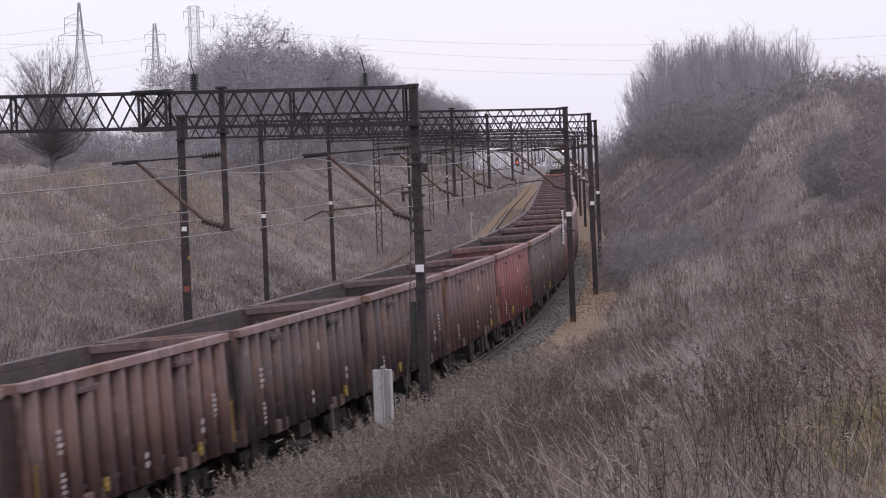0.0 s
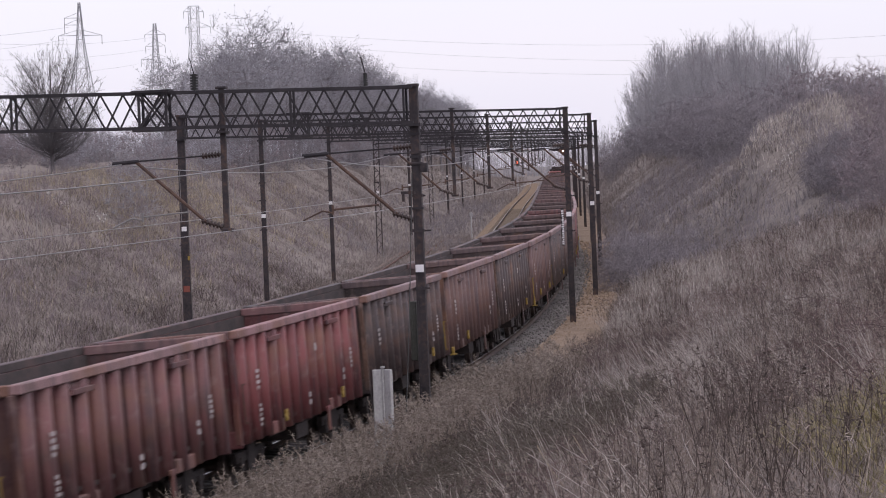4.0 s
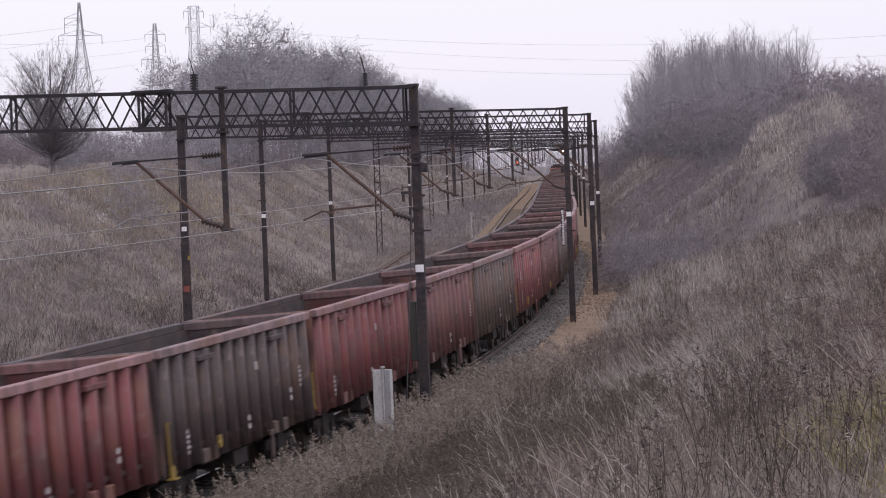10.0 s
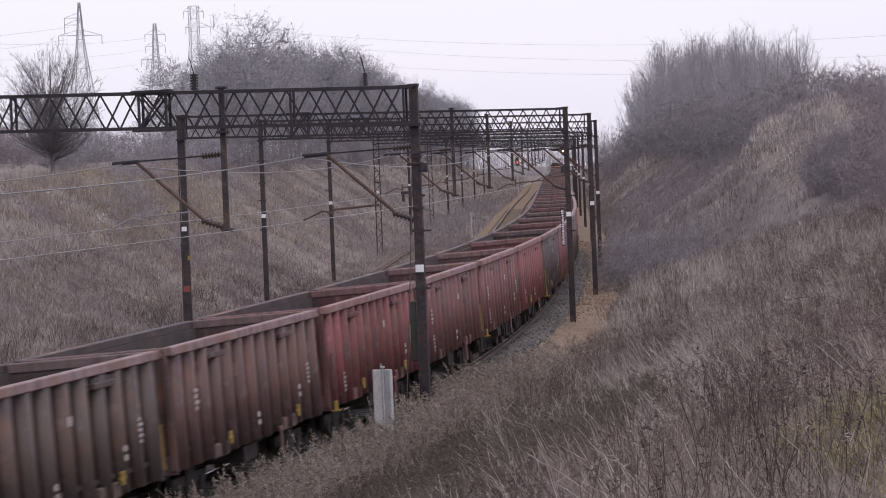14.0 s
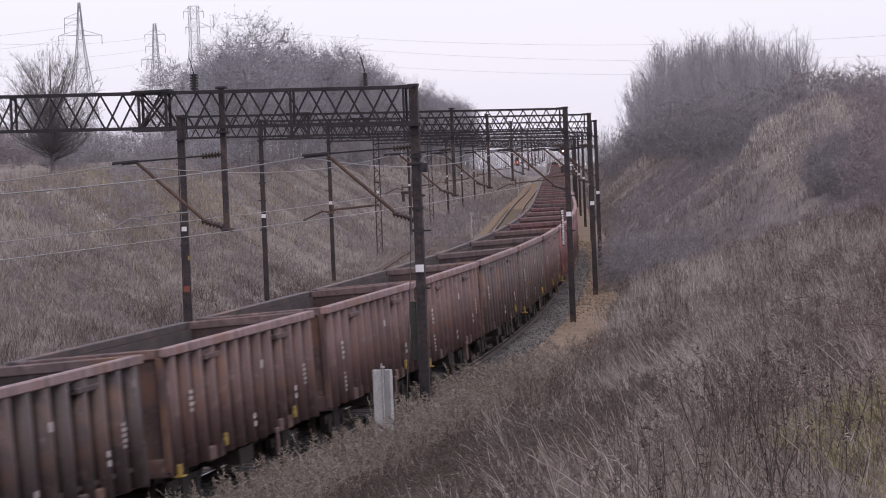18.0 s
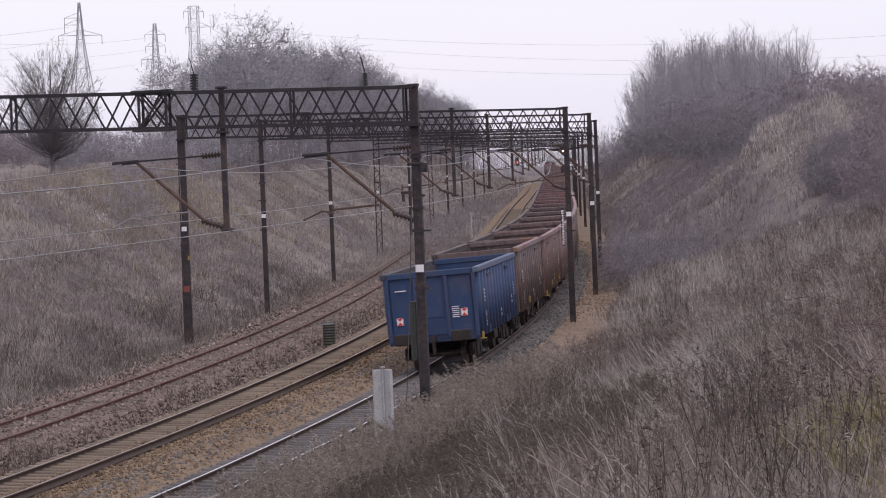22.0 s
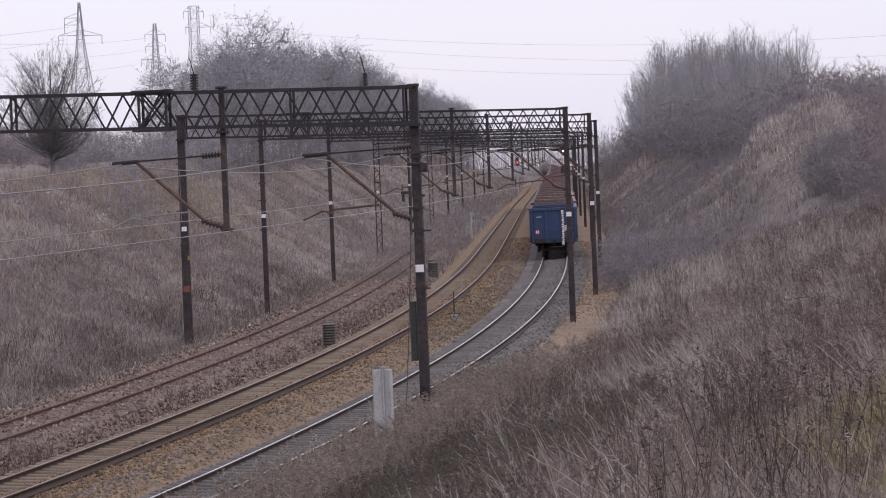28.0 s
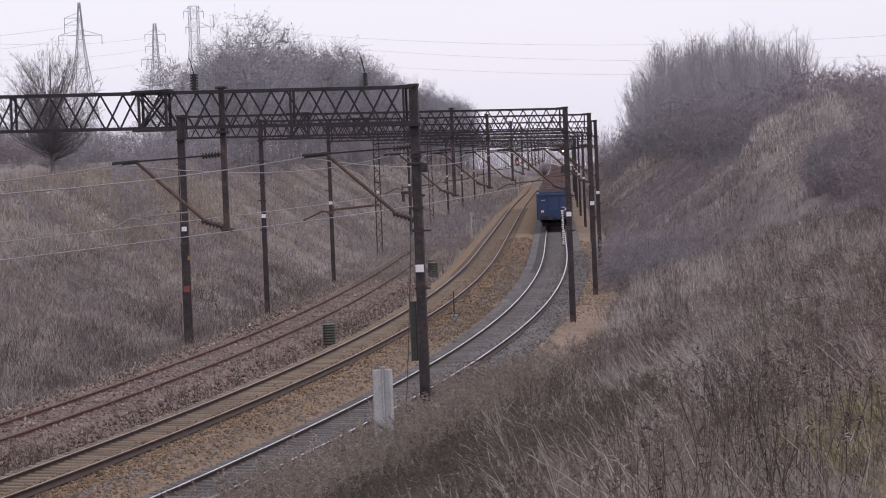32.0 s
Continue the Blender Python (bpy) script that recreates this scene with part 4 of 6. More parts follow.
def spikes(p0, p1, r0):
    """Three-sided pointed twigs."""
    p0, p1 = np.asarray(p0, float), np.asarray(p1, float)
    n = len(p0)
    d = unit(p1 - p0)
    ref = np.where(np.abs(d[:, 2:3]) > 0.9, np.array([[1.0, 0, 0]]), np.array([[0, 0, 1.0]]))
    a = unit(np.cross(d, ref))
    b = np.cross(d, a)
    ang = np.array([0, 2.0944, 4.18879])
    ring = np.cos(ang)[None, :, None] * a[:, None, :] + np.sin(ang)[None, :, None] * b[:, None, :]
    v = np.concatenate([p0[:, None, :] + ring * np.asarray(r0)[:, None, None], p1[:, None, :]], 1).reshape(-1, 3)
    t = np.array([[0, 1, 3], [1, 2, 3], [2, 0, 3]])
    return v, (np.arange(n)[:, None, None] * 4 + t[None]).reshape(-1, 3)


def join(parts):
    vs, fs, n = [], [], 0
    for v, f in parts:
        vs.append(v)
        fs.append(f + n)
        n += len(v)
    return np.concatenate(vs), np.concatenate(fs)


def tube(pts, radii, k=6):
    """One connected tapering tube through the points."""
    v, f = [], []
    for i, (p, r) in enumerate(zip(pts, radii)):
        for j in range(k):
            a = 6.28319 * j / k
            v.append((p[0] + math.cos(a) * r, p[1] + math.sin(a) * r, p[2]))
    for i in range(len(pts) - 1):
        for j in range(k):
            q = (j + 1) % k
            f += [(i * k + j, i * k + q, i * k + k + q), (i * k + j, i * k + k + q, i * k + k + j)]
    return np.array(v), np.array(f)


def nearest(targets, pool, bias):
    """For each target the pool point that a branch would come from: near, and rather below."""
    d = targets[:, None, :] - pool[None]
    cost = np.linalg.norm(d, axis=2) + bias * np.maximum(0, -d[..., 2])
    return pool[cost.argmin(1)]


def tree_meshes(name, seed, height, rx, low, mats, count=(12, 70, 500, 1900), twig=0.011, tufts=0, sweep_up=0.9, trunk_r=0.013, lean=0.03, rise=0.15, below=0.8):
    """A bare tree with a rounded, lobed crown: trunk mesh, and crown mesh of limbs, branches, sprays and twigs."""
    rng = np.random.RandomState(seed)
    rz, mid = height * (1 - low) / 2, height * (1 + low) / 2
    ph = rng.rand(6) * 6.283

    def shell(n, r0, r1):
        d = unit(rng.randn(n, 3))
        az, el = np.arctan2(d[:, 1], d[:, 0]), d[:, 2]
        lobe = 1 + 0.13 * np.sin(2 * az + ph[0] + 3 * el) + 0.11 * np.sin(3 * az + ph[1] - 4 * el) + 0.08 * np.sin(5 * az + ph[2] + 7 * el)
        r = (r0 + (r1 - r0) * rng.rand(n)) * lobe
        return d * r[:, None] * np.array([rx, rx, rz]) + np.array([0, 0, mid])

    bend = rng.randn(6, 2) * height * 0.012
    tip = height * 0.72
    spine = [np.array([lean * height * (i / 5) ** 2 * math.cos(ph[3]) + bend[i, 0] * (i > 0), lean * height * (i / 5) ** 2 * math.sin(ph[3]) + bend[i, 1] * (i > 0), tip * i / 5]) for i in range(6)]
    r0 = height * trunk_r
    tv, tf = tube(spine, [r0 * (1.15 if i == 0 else 1 - i * 0.16) for i in range(6)])
    spine = np.array(spine)

    def on_trunk(z):
        return np.stack([np.interp(z, spine[:, 2], spine[:, 0]), np.interp(z, spine[:, 2], spine[:, 1]), z], -1)

    t1 = shell(count[0], 0.5, 0.72)
    out = np.hypot(t1[:, 0], t1[:, 1])
    b1 = on_trunk(np.clip(t1[:, 2] - out * sweep_up * (0.8 + 0.5 * rng.rand(len(out))), height * max(0.015, low * 0.7), tip * 0.98))
    m1 = b1 + (t1 - b1) * 0.5 + np.stack([t1[:, 0] * 0.1, t1[:, 1] * 0.1, -0.05 * out], -1)
    ra = r0 * 0.42
    limbs = [sticks(b1, m1, np.full(len(b1), ra), np.full(len(b1), ra * 0.66)), sticks(m1, t1, np.full(len(b1), ra * 0.66), np.full(len(b1), ra * 0.35))]
    pool = np.concatenate([m1, (m1 + t1) / 2, t1, spine[3:], (b1 + m1) / 2])
    t2 = shell(count[1], 0.55, 0.9)
    b2 = nearest(t2, pool, below)
    limbs.append(sticks(b2, t2, np.full(len(t2), ra * 0.36), np.full(len(t2), max(twig, ra * 0.16))))
    pool = np.concatenate([t2, b2 + (t2 - b2) * 0.6, b2 + (t2 - b2) * 0.3, t1])
    t3 = shell(count[2], 0.6, 1.0)
    b3 = nearest(t3, pool, below)
    fine = [spikes(b3, t3, np.full(len(t3), twig * 1.5))]
    k = rng.randint(0, len(t3), count[3])
    p = b3[k] + (t3[k] - b3[k]) * (0.25 + 0.75 * rng.rand(count[3], 1))
    d = unit(unit(t3[k] - b3[k]) * 0.6 + unit(p - np.array([0, 0, mid * 0.7])) * 0.25 + unit(rng.randn(count[3], 3)) * 0.65 + np.array([0, 0, rise]))
    q = p + d * (height * (0.03 + 0.045 * rng.rand(count[3])))[:, None]
    fine.append(spikes(p, q, np.full(count[3], twig)))
    if tufts:
        top = q[q[:, 2] > mid][:tufts]
        dd = unit(rng.randn(len(top), 3))
        fine.append(spikes(top - dd * 0.07, top + dd * 0.10, np.full(len(top), 0.035)))
    lv, lf = join(limbs)
    v, f = join([(lv, lf)] + fine)
    me_t = raw_mesh(name + "_trunk", tv, tf, mats[0])
    return me_t, raw_mesh(name + "_crown", v, f, [mats[0], mats[1]], np.where(np.arange(len(f)) < len(lf), 0, 1))


def plant(kind, meshes, x, y, size, turn, label, category, group):
    m = Matrix.Translation((x, y, ground_at(x, y) - 0.15)) @ Matrix.Rotation(turn, 4, "Z")
    ob = thing(kind, m, label, category, group)
    ob.scale = (size, size, size * random.uniform(0.92, 1.1))
    link("trunk", meshes[0], ob)
    link("crown", meshes[1], ob)
    return ob


TREES = [tree_meshes("tree", 11 + i, 11.0, 3.3 + 0.25 * (i % 2), 0.2, (M_BARK, M_TWIG), tufts=450, twig=0.0115) for i in range(4)]
BUSHES = [tree_meshes("bush", 51 + i, 4.0, 2.2, 0.02, (M_BARK, (M_TWIG, M_TWIG_RED, M_SCRUB)[i]), (14, 60, 380, 1500), 0.008, sweep_up=1.4, trunk_r=0.008) for i in range(3)]


def fan_tree(name, seed, height, rx, mats, n=110, low=0.12, fork=0.52, girth=0.17, limb=0.022, fine=0.0085, per=(8, 4), spread=(0.45, 1.15)):
    """A tree whose long limbs fan up and out from a short trunk, each with fine upright shoots; the crown is rounded and full at its flanks."""
    rng = np.random.RandomState(seed)
    el = rng.uniform(-0.75, 0.99, n)
    az = rng.rand(n) * 6.283
    rz, mid = height * 0.43, height * 0.57
    ph = rng.rand(3) * 6.283
    lobe = 1 + 0.12 * np.sin(2 * az + ph[0] + 2 * el) + 0.1 * np.sin(3 * az + ph[1] - 3 * el)
    flat = np.sqrt(1 - np.abs(el) ** np.where(el > 0, 2.6, 2.0)) * (0.45 + 0.6 * rng.rand(n) ** 0.6) * lobe
    tip = np.stack([np.cos(az) * flat * rx, np.sin(az) * flat * rx, mid + rz * el * (0.82 + 0.2 * rng.rand(n))], -1)
    out = np.hypot(tip[:, 0], tip[:, 1])
    base = np.zeros((n, 3))
    base[:, 2] = np.clip(tip[:, 2] - out * rng.uniform(spread[0], spread[1], n), height * low, height * (low + (fork - low) * rng.rand(n)))
    bow = base + (tip - base) * 0.5 + np.stack([tip[:, 0] * 0.07, tip[:, 1] * 0.07, -0.09 * out], -1) + rng.randn(n, 3) * height * 0.008
    thick = limb * (0.55 + 0.9 * rng.rand(n) ** 2)
    limbs = [sticks(base, bow, thick, thick * 0.7), sticks(bow, tip, thick * 0.7, np.full(n, fine * 1.1))]

    def shoots(a, b, k, lo, hi, r, keep):
        m = len(a) * k
        i = np.repeat(np.arange(len(a)), k)
        p = a[i] + (b[i] - a[i]) * (0.15 + 0.85 * rng.rand(m, 1))
        d = unit(unit(b[i] - a[i]) * keep + unit(rng.randn(m, 3)) * 0.6 + np.array([0, 0, 0.26]))
        return p, p + d * height * rng.uniform(lo, hi, (m, 1)), np.full(m, r)

    a = shoots(np.concatenate([base, bow]), np.concatenate([bow, tip]), per[0], 0.05, 0.125, fine * 1.2, 0.7)
    b = shoots(a[0], a[1], per[1], 0.02, 0.055, fine, 0.7)
    tv, tf = tube([(0, 0, -0.2), (0.02, 0, height * 0.2), (0, 0.03, height * 0.42), (0.06, 0, height * 0.62), (0.1, 0.02, height * 0.85), (0.1, 0, height * 0.95)], [girth * k for k in (1, 0.7, 0.5, 0.28, 0.12, 0.05)])
    v, f = join(limbs + [spikes(*a), spikes(*b)])
    return raw_mesh(name + "_trunk", tv, tf, mats[0]), raw_mesh(name + "_crown", v, f, mats[1])


LONE = fan_tree("lone_tree", 77, 7.9, 3.0, (M_BARK_DARK, M_BARK_DARK), 170, 0.12, 0.6, 0.15, 0.03, 0.008, (7, 4), (0.3, 1.0))
PALE_TREES = [fan_tree("pale_tree", 31 + i, 11.0, (2.0, 2.5, 2.9)[i], (M_BARK, M_TWIG_PALE), 64, 0.1, 0.72, 0.13, 0.03, 0.009, (7, 4), (1.2, 2.4)) for i in range(3)]


def build_woods():
    rng = random.Random(8)
    # wood along the brow beyond the siding, thinning out towards the near end
    for i in range(132):
        s = 178 + 600 * rng.random() ** 1.15
        lat = -25.0 - 20 * rng.random() ** 1.3
        p = at(s, lat)
        if p.x / p.y < -0.084:
            continue
        edge = min(1.0, 0.78 + (p.x / p.y + 0.084) * 12)
        plant("tree", rng.choice(TREES), p.x, p.y, (rng.uniform(1.08, 1.3) if p.x / p.y > -0.051 else rng.uniform(0.86, 1.07)) * edge, rng.uniform(0, 6.28), "bare grey-brown tree in a wood above the cutting", "tree", "wood above the cutting")
    for i in range(26):
        p = at(rng.uniform(430, 760), -24 - rng.uniform(0, 8))
        plant("tree", rng.choice(TREES), p.x, p.y, rng.uniform(1.1, 1.35), rng.uniform(0, 6.28), "bare grey-brown tree in a wood above the cutting", "tree", "wood above the cutting")
    for i in range(14):
        p = at(rng.uniform(690, 800), -20 - rng.uniform(0, 9))
        plant("tree", rng.choice(TREES), p.x, p.y, rng.uniform(1.3, 1.5), rng.uniform(0, 6.28), "bare grey-brown tree in a wood above the cutting", "tree", "wood above the cutting")
    for i in range(16):
        k = i / 15
        p = at(rng.uniform(520, 600), -26 + 8.5 * k)
        plant("tree", rng.choice(TREES), p.x, p.y, rng.uniform(1.2, 1.3) - 0.35 * max(0, k - 0.5), rng.uniform(0, 6.28), "bare grey-brown tree in a wood above the cutting", "tree", "wood above the cutting")
    plant("tree", TREES[1], -16.9, 300, 1.3, 1.0, "tall bare tree rising above the wood", "tree", "wood above the cutting")
    for i in range(66):
        y = rng.uniform(165, 260) if i < 16 else rng.uniform(215, 300)
        x = rng.uniform(-0.142, -0.072) * y
        if y < 200 and -0.136 < x / y < -0.098:
            continue
        plant("bush", rng.choice(BUSHES[:2]), x, y, rng.uniform(0.5, 0.8) if i < 16 else rng.uniform(0.7, 0.9), rng.uniform(0, 6.28), "pale bare bush on the level above the cutting", "bush", "bushes on the brow")
    for _ in range(64):
        s = rng.uniform(95, 420)
        p = at(s, -23.5 - abs(rng.gauss(0, 3.0)))
        big = 1.25 if p.x / p.y > -0.079 else 0.55
        plant("bush", rng.choice(BUSHES), p.x, p.y, rng.uniform(0.6, 1.1) * big, rng.uniform(0, 6.28), "bare twiggy bush on the brow of the bank", "bush", "bushes on the brow")
    # wood on the opposite brow: tall far off, lower near by
    for i in range(78):
        u = rng.random()
        y = 560 - 320 * u ** 0.7 + rng.uniform(0, 40)
        x = (0.0595 + 0.046 * u) * y + rng.uniform(-1.5, 4)
        size = (1.6 - 0.82 * u) * rng.uniform(0.85, 1.08) * (1 if u > 0.15 else rng.uniform(0.6, 1))
        plant("tree", rng.choice(PALE_TREES), x, y, size, rng.uniform(0, 6.28), "slender pale bare tree above a grassy slope", "tree", "trees above the slope")
    for lo, hi, n, big in ((0.060, 0.108, 62, 1.5), (0.064, 0.094, 40, 1.6)):
        for _ in range(n):
            y = rng.uniform(228, 420)
            x = rng.uniform(lo, hi) * y
            if float(along([x], [y])[1][0]) < 12.3:
                continue
            plant("bush", BUSHES[2], x, y, rng.uniform(0.7, 1.1) * big, rng.uniform(0, 6.28), "dark bare thicket bush under the trees", "bush", "thicket")
    for _ in range(24):
        y = rng.uniform(125, 200)
        x = rng.uniform(0.131, 0.152) * y
        plant("bush", BUSHES[1], x, y, rng.uniform(0.75, 1.2), rng.uniform(0, 6.28), "reddish-brown bare bush on the slope", "bush", "thicket")
    for _ in range(26):
        y = rng.uniform(171, 182)
        x = rng.uniform(0.1145, 0.128) * y
        plant("bush", BUSHES[2], x, y, rng.uniform(0.5, 0.78), rng.uniform(0, 6.28), "dark reddish bare bush beside the grassy knoll", "bush", "thicket")
    for _ in range(20):
        y = rng.uniform(232, 265)
        x = rng.uniform(0.109, 0.14) * y
        plant("bush", rng.choice(BUSHES[1:]), x, y, rng.uniform(1.35, 1.75), rng.uniform(0, 6.28), "reddish-brown bare bush on the slope", "bush", "thicket")
    for _ in range(16):
        y = rng.uniform(425, 560)
        x = rng.uniform(0.051, 0.063) * y
        plant("bush", BUSHES[2], x, y, rng.uniform(1.2, 1.6), rng.uniform(0, 6.28), "dark bare thicket bush under the trees", "bush", "thicket")
    for _ in range(30):
        y = rng.uniform(158, 192)
        x = rng.uniform(0.05, 0.078) * y
        plant("bush", BUSHES[2], x, y, rng.uniform(0.5, 0.8), rng.uniform(0, 6.28), "low dark bush in the hollow below the slope", "bush", "slope bushes")
    for px, y, size, kind in ((0.0925, 300, 0.98, 2), (0.0975, 306, 0.84, 1), (0.0885, 310, 0.9, 1), (0.109, 262, 0.7, 0)):
        plant("tree", PALE_TREES[kind], px * y, y, size, rng.uniform(0, 6.28), "tall pale bare tree with a fan of upswept limbs", "tree", "trees above the slope")
    # low bushes on the far slope
    for _ in range(20):
        p = at(rng.uniform(60, 210), -15.5 - 8 * rng.random())
        plant("bush", rng.choice(BUSHES[1:]), p.x, p.y, rng.uniform(0.2, 0.42), rng.uniform(0, 6.28), "low purplish bush on the far slope", "bush", "bushes on the far slope")
    # saplings among the weeds
    for x, y, k in ((2.9, 47, 0.26), (4.1, 41, 0.3), (5.6, 52, 0.28), (3.6, 60, 0.3), (6.4, 66, 0.34), (7.9, 70, 0.4), (5.2, 75, 0.32), (9.0, 78, 0.4), (2.0, 55, 0.24), (4.5, 33, 0.22), (8.6, 64, 0.3), (3.0, 70, 0.3)):
        plant("sapling", SAPLINGS[int(x * 10) % 2], x, y, k * 1.15, rng.uniform(0, 6.28), "dark leafless sapling among dead weeds", "sapling", "saplings")
    # the lone tree
    plant("tree", LONE, -21.1, 179.4, 1.0, 0.6, "lone bare tree with upswept branches on the bank", "tree", "")


SAPLINGS = [tree_meshes("sapling", 91 + i, 4.6, 1.35, 0.12, (M_WEED_DARK, M_WEED_DARK), (9, 24, 60, 160), 0.009, sweep_up=1.3, trunk_r=0.007) for i in range(2)]
build_woods()


def far_wood():
    """A distant belt of trees, joined."""
    rng = np.random.RandomState(4)
    parts = []
    n = 9000
    x = rng.uniform(-260, 330, n)
    y = 860 + rng.uniform(0, 120, n)
    z = terrain(x, y)
    p = np.stack([x, y, z], -1)
    h = 8.0 + 3.0 * soft_noise(x, y, 60, 2) + rng.rand(n) ** 2 * 4
    tip = p + np.stack([rng.randn(n) * 1.6, rng.randn(n), h], -1)
    v, f = spikes(p, tip, 0.05 + 0.06 * rng.rand(n))
    i = np.repeat(np.arange(n), 3)
    q0 = p[i] + (tip[i] - p[i]) * rng.uniform(0.3, 0.95, (3 * n, 1))
    v2, f2 = spikes(q0, q0 + np.stack([rng.randn(3 * n) * 1.4, rng.randn(3 * n), 0.6 + rng.rand(3 * n) * 1.5], -1), np.full(3 * n, 0.05))
    v, f = join([(v, f), (v2, f2)])
    tagged(new("distant_wood", raw_mesh("distant_wood", v, f, M_TWIG_PALE)), "pale belt of bare woodland in the distance", "wood", kind="stuff")


far_wood()


def scatter(rng, n, s0, s1, l0, l1):
    s, l = rng.uniform(s0, s1, n), rng.uniform(l0, l1, n)
    t = np.interp(s, SS, HEAD)
    x = np.interp(s, SS, LX) + l * np.cos(t)
    y = np.interp(s, SS, LY) - l * np.sin(t)
    return np.stack([x, y, terrain(x, y) - 0.03], -1)


def in_view(p, margin=1.12):
    w = math.tan(radians(15.342 / 2)) * margin
    return (np.abs(p[:, 0]) < p[:, 1] * w + 1.0) & (p[:, 1] > 20)


def blades(rng, p, h, w, lean):
    """Grass blades: bent slivers of two triangles."""
    n = len(p)
    az = rng.rand(n) * 6.283
    side = np.stack([np.cos(az), np.sin(az), 0 * az], -1) * (w * (0.6 + 0.8 * rng.rand(n)))[:, None]
    la = rng.rand(n) * 6.283
    bend = np.stack([np.cos(la), np.sin(la), 0 * la], -1) * (h * lean * rng.rand(n))[:, None]
    hh = h * (0.5 + 0.7 * rng.rand(n))
    up = np.array([0, 0, 1.0])
    mid = p + up * (hh * 0.6)[:, None] + bend * 0.35
    tip = p + up * hh[:, None] + bend
    v = np.stack([p - side, p + side, mid + side * 0.7, mid - side * 0.7, tip], 1).reshape(-1, 3)
    t = np.array([[0, 1, 2], [0, 2, 3], [3, 2, 4]])
    return v, (np.arange(n)[:, None, None] * 5 + t[None]).reshape(-1, 3)


def tufts(rng, centres, per, radius, h, w, lean):
    n = len(centres)
    p = np.repeat(centres, per, 0) + np.concatenate([rng.randn(n * per, 2) * radius, np.zeros((n * per, 1))], 1)
    hh = np.repeat(h, per) * (0.6 + 0.6 * rng.rand(n * per))
    return blades(rng, p, hh, w, lean)


def weed_clump(rng, base, h, r, twigs, droop, lean=0.0):
    """Dead stalks that bend and nod, with side twigs, vectorised over bases."""
    n = len(base)
    la = rng.rand(n) * 6.283
    tilt = (0.06 + 0.34 * rng.rand(n) ** 1.5) * droop
    d = unit(np.stack([np.cos(la) * tilt - lean * (0.5 + rng.rand(n)), np.sin(la) * tilt, np.ones(n)], -1))
    mid = base + d * (h * 0.45)[:, None]
    d2 = unit(d + rng.randn(n, 3) * 0.16)
    bend = mid + d2 * (h * 0.33)[:, None]
    d3 = unit(d2 + rng.randn(n, 3) * 0.3 + np.stack([d2[:, 0], d2[:, 1], -0.25 * rng.rand(n)], -1) * 0.6)
    tip = bend + d3 * (h * 0.24)[:, None]
    out = [sticks(base, mid, np.full(n, r), np.full(n, r * 0.8)), sticks(mid, bend, np.full(n, r * 0.8), np.full(n, r * 0.6)), spikes(bend, tip, np.full(n, r * 0.6))]
    if twigs:
        u = 0.3 + 0.65 * rng.rand(n, twigs)
        p0 = np.where(u[..., None] < 0.5, base[:, None] + (mid - base)[:, None] * (u[..., None] / 0.45), mid[:, None] + (bend - mid)[:, None] * ((u[..., None] - 0.45) / 0.4))
        dd = unit(rng.randn(n, twigs, 3) * np.array([0.75, 0.75, 0.5]) + np.array([0, 0, 0.5]))
        ln = h[:, None] * (0.08 + 0.16 * rng.rand(n, twigs))
        out.append(spikes(p0.reshape(-1, 3), (p0 + dd * ln[..., None]).reshape(-1, 3), np.full(n * twigs, r * 0.55)))
    return join(out), tip, d3


def plumes(rng, tip, d, k, length, reach, r):
    """Feathery seed heads: short hairs round the end of each stalk."""
    n = len(tip)
    u = rng.rand(n, k)
    p0 = tip[:, None] - d[:, None] * (length * u)[..., None]
    dd = unit(rng.randn(n, k, 3) * np.array([1, 1, 0.5]) + np.array([0, 0, 0.2]))
    return spikes(p0.reshape(-1, 3), (p0 + dd * (reach * (0.35 + u))[..., None]).reshape(-1, 3), np.full(n * k, r))


def arching(rng, base, length, r, lean, twigs):
    """Long stems that rise, arch over and hang, each in five pieces, with thorny side twigs."""
    n = len(base)
    az = rng.rand(n) * 6.283
    go = np.stack([np.cos(az) * 0.8 - lean, np.sin(az) * 0.8, 0 * az], -1)
    p, out, nodes = base, [], [base]
    for i in range(5):
        d = unit(go * (0.35 + 0.28 * i) + np.array([0, 0, 1.0 - 0.36 * i]) + rng.randn(n, 3) * 0.14)
        q = p + d * (length * 0.2)[:, None]
        out.append(sticks(p, q, np.full(n, r * (1 - 0.15 * i)), np.full(n, r * (0.85 - 0.15 * i))))
        p = q
        nodes.append(p)
    pts = np.stack(nodes, 1)
    k = rng.randint(1, 6, (n, twigs))
    p0 = np.take_along_axis(pts, k[..., None], 1)
    dd = unit(rng.randn(n, twigs, 3) + np.array([0, 0, 0.5]))
    out.append(spikes(p0.reshape(-1, 3), (p0 + dd * (length[:, None] * rng.uniform(0.08, 0.25, (n, twigs)))[..., None]).reshape(-1, 3), np.full(n * twigs, r * 0.5)))
    return join(out)


def stuff(name, vf, mat, label, category):
    tagged(new(name, raw_mesh(name, vf[0], vf[1], mat)), label, category, kind="stuff")


def patchy(rng, p, size, seed, level):
    mossy = (p[:, 0] > 2.7) & (p[:, 1] < 36)
    p = p[~mossy | (rng.rand(len(p)) < 0.15)]
    return p[soft_noise(p[:, 0], p[:, 1], size, seed) > level + 0.35 * rng.randn(len(p))]


def off_path(p):
    """Without what would stand on the gravel path, which widens away from the marker."""
    s, l = along(p[:, 0], p[:, 1])
    return p[l > np.interp(s, (8, 30, 60), (2.0, 2.9, 3.9))]


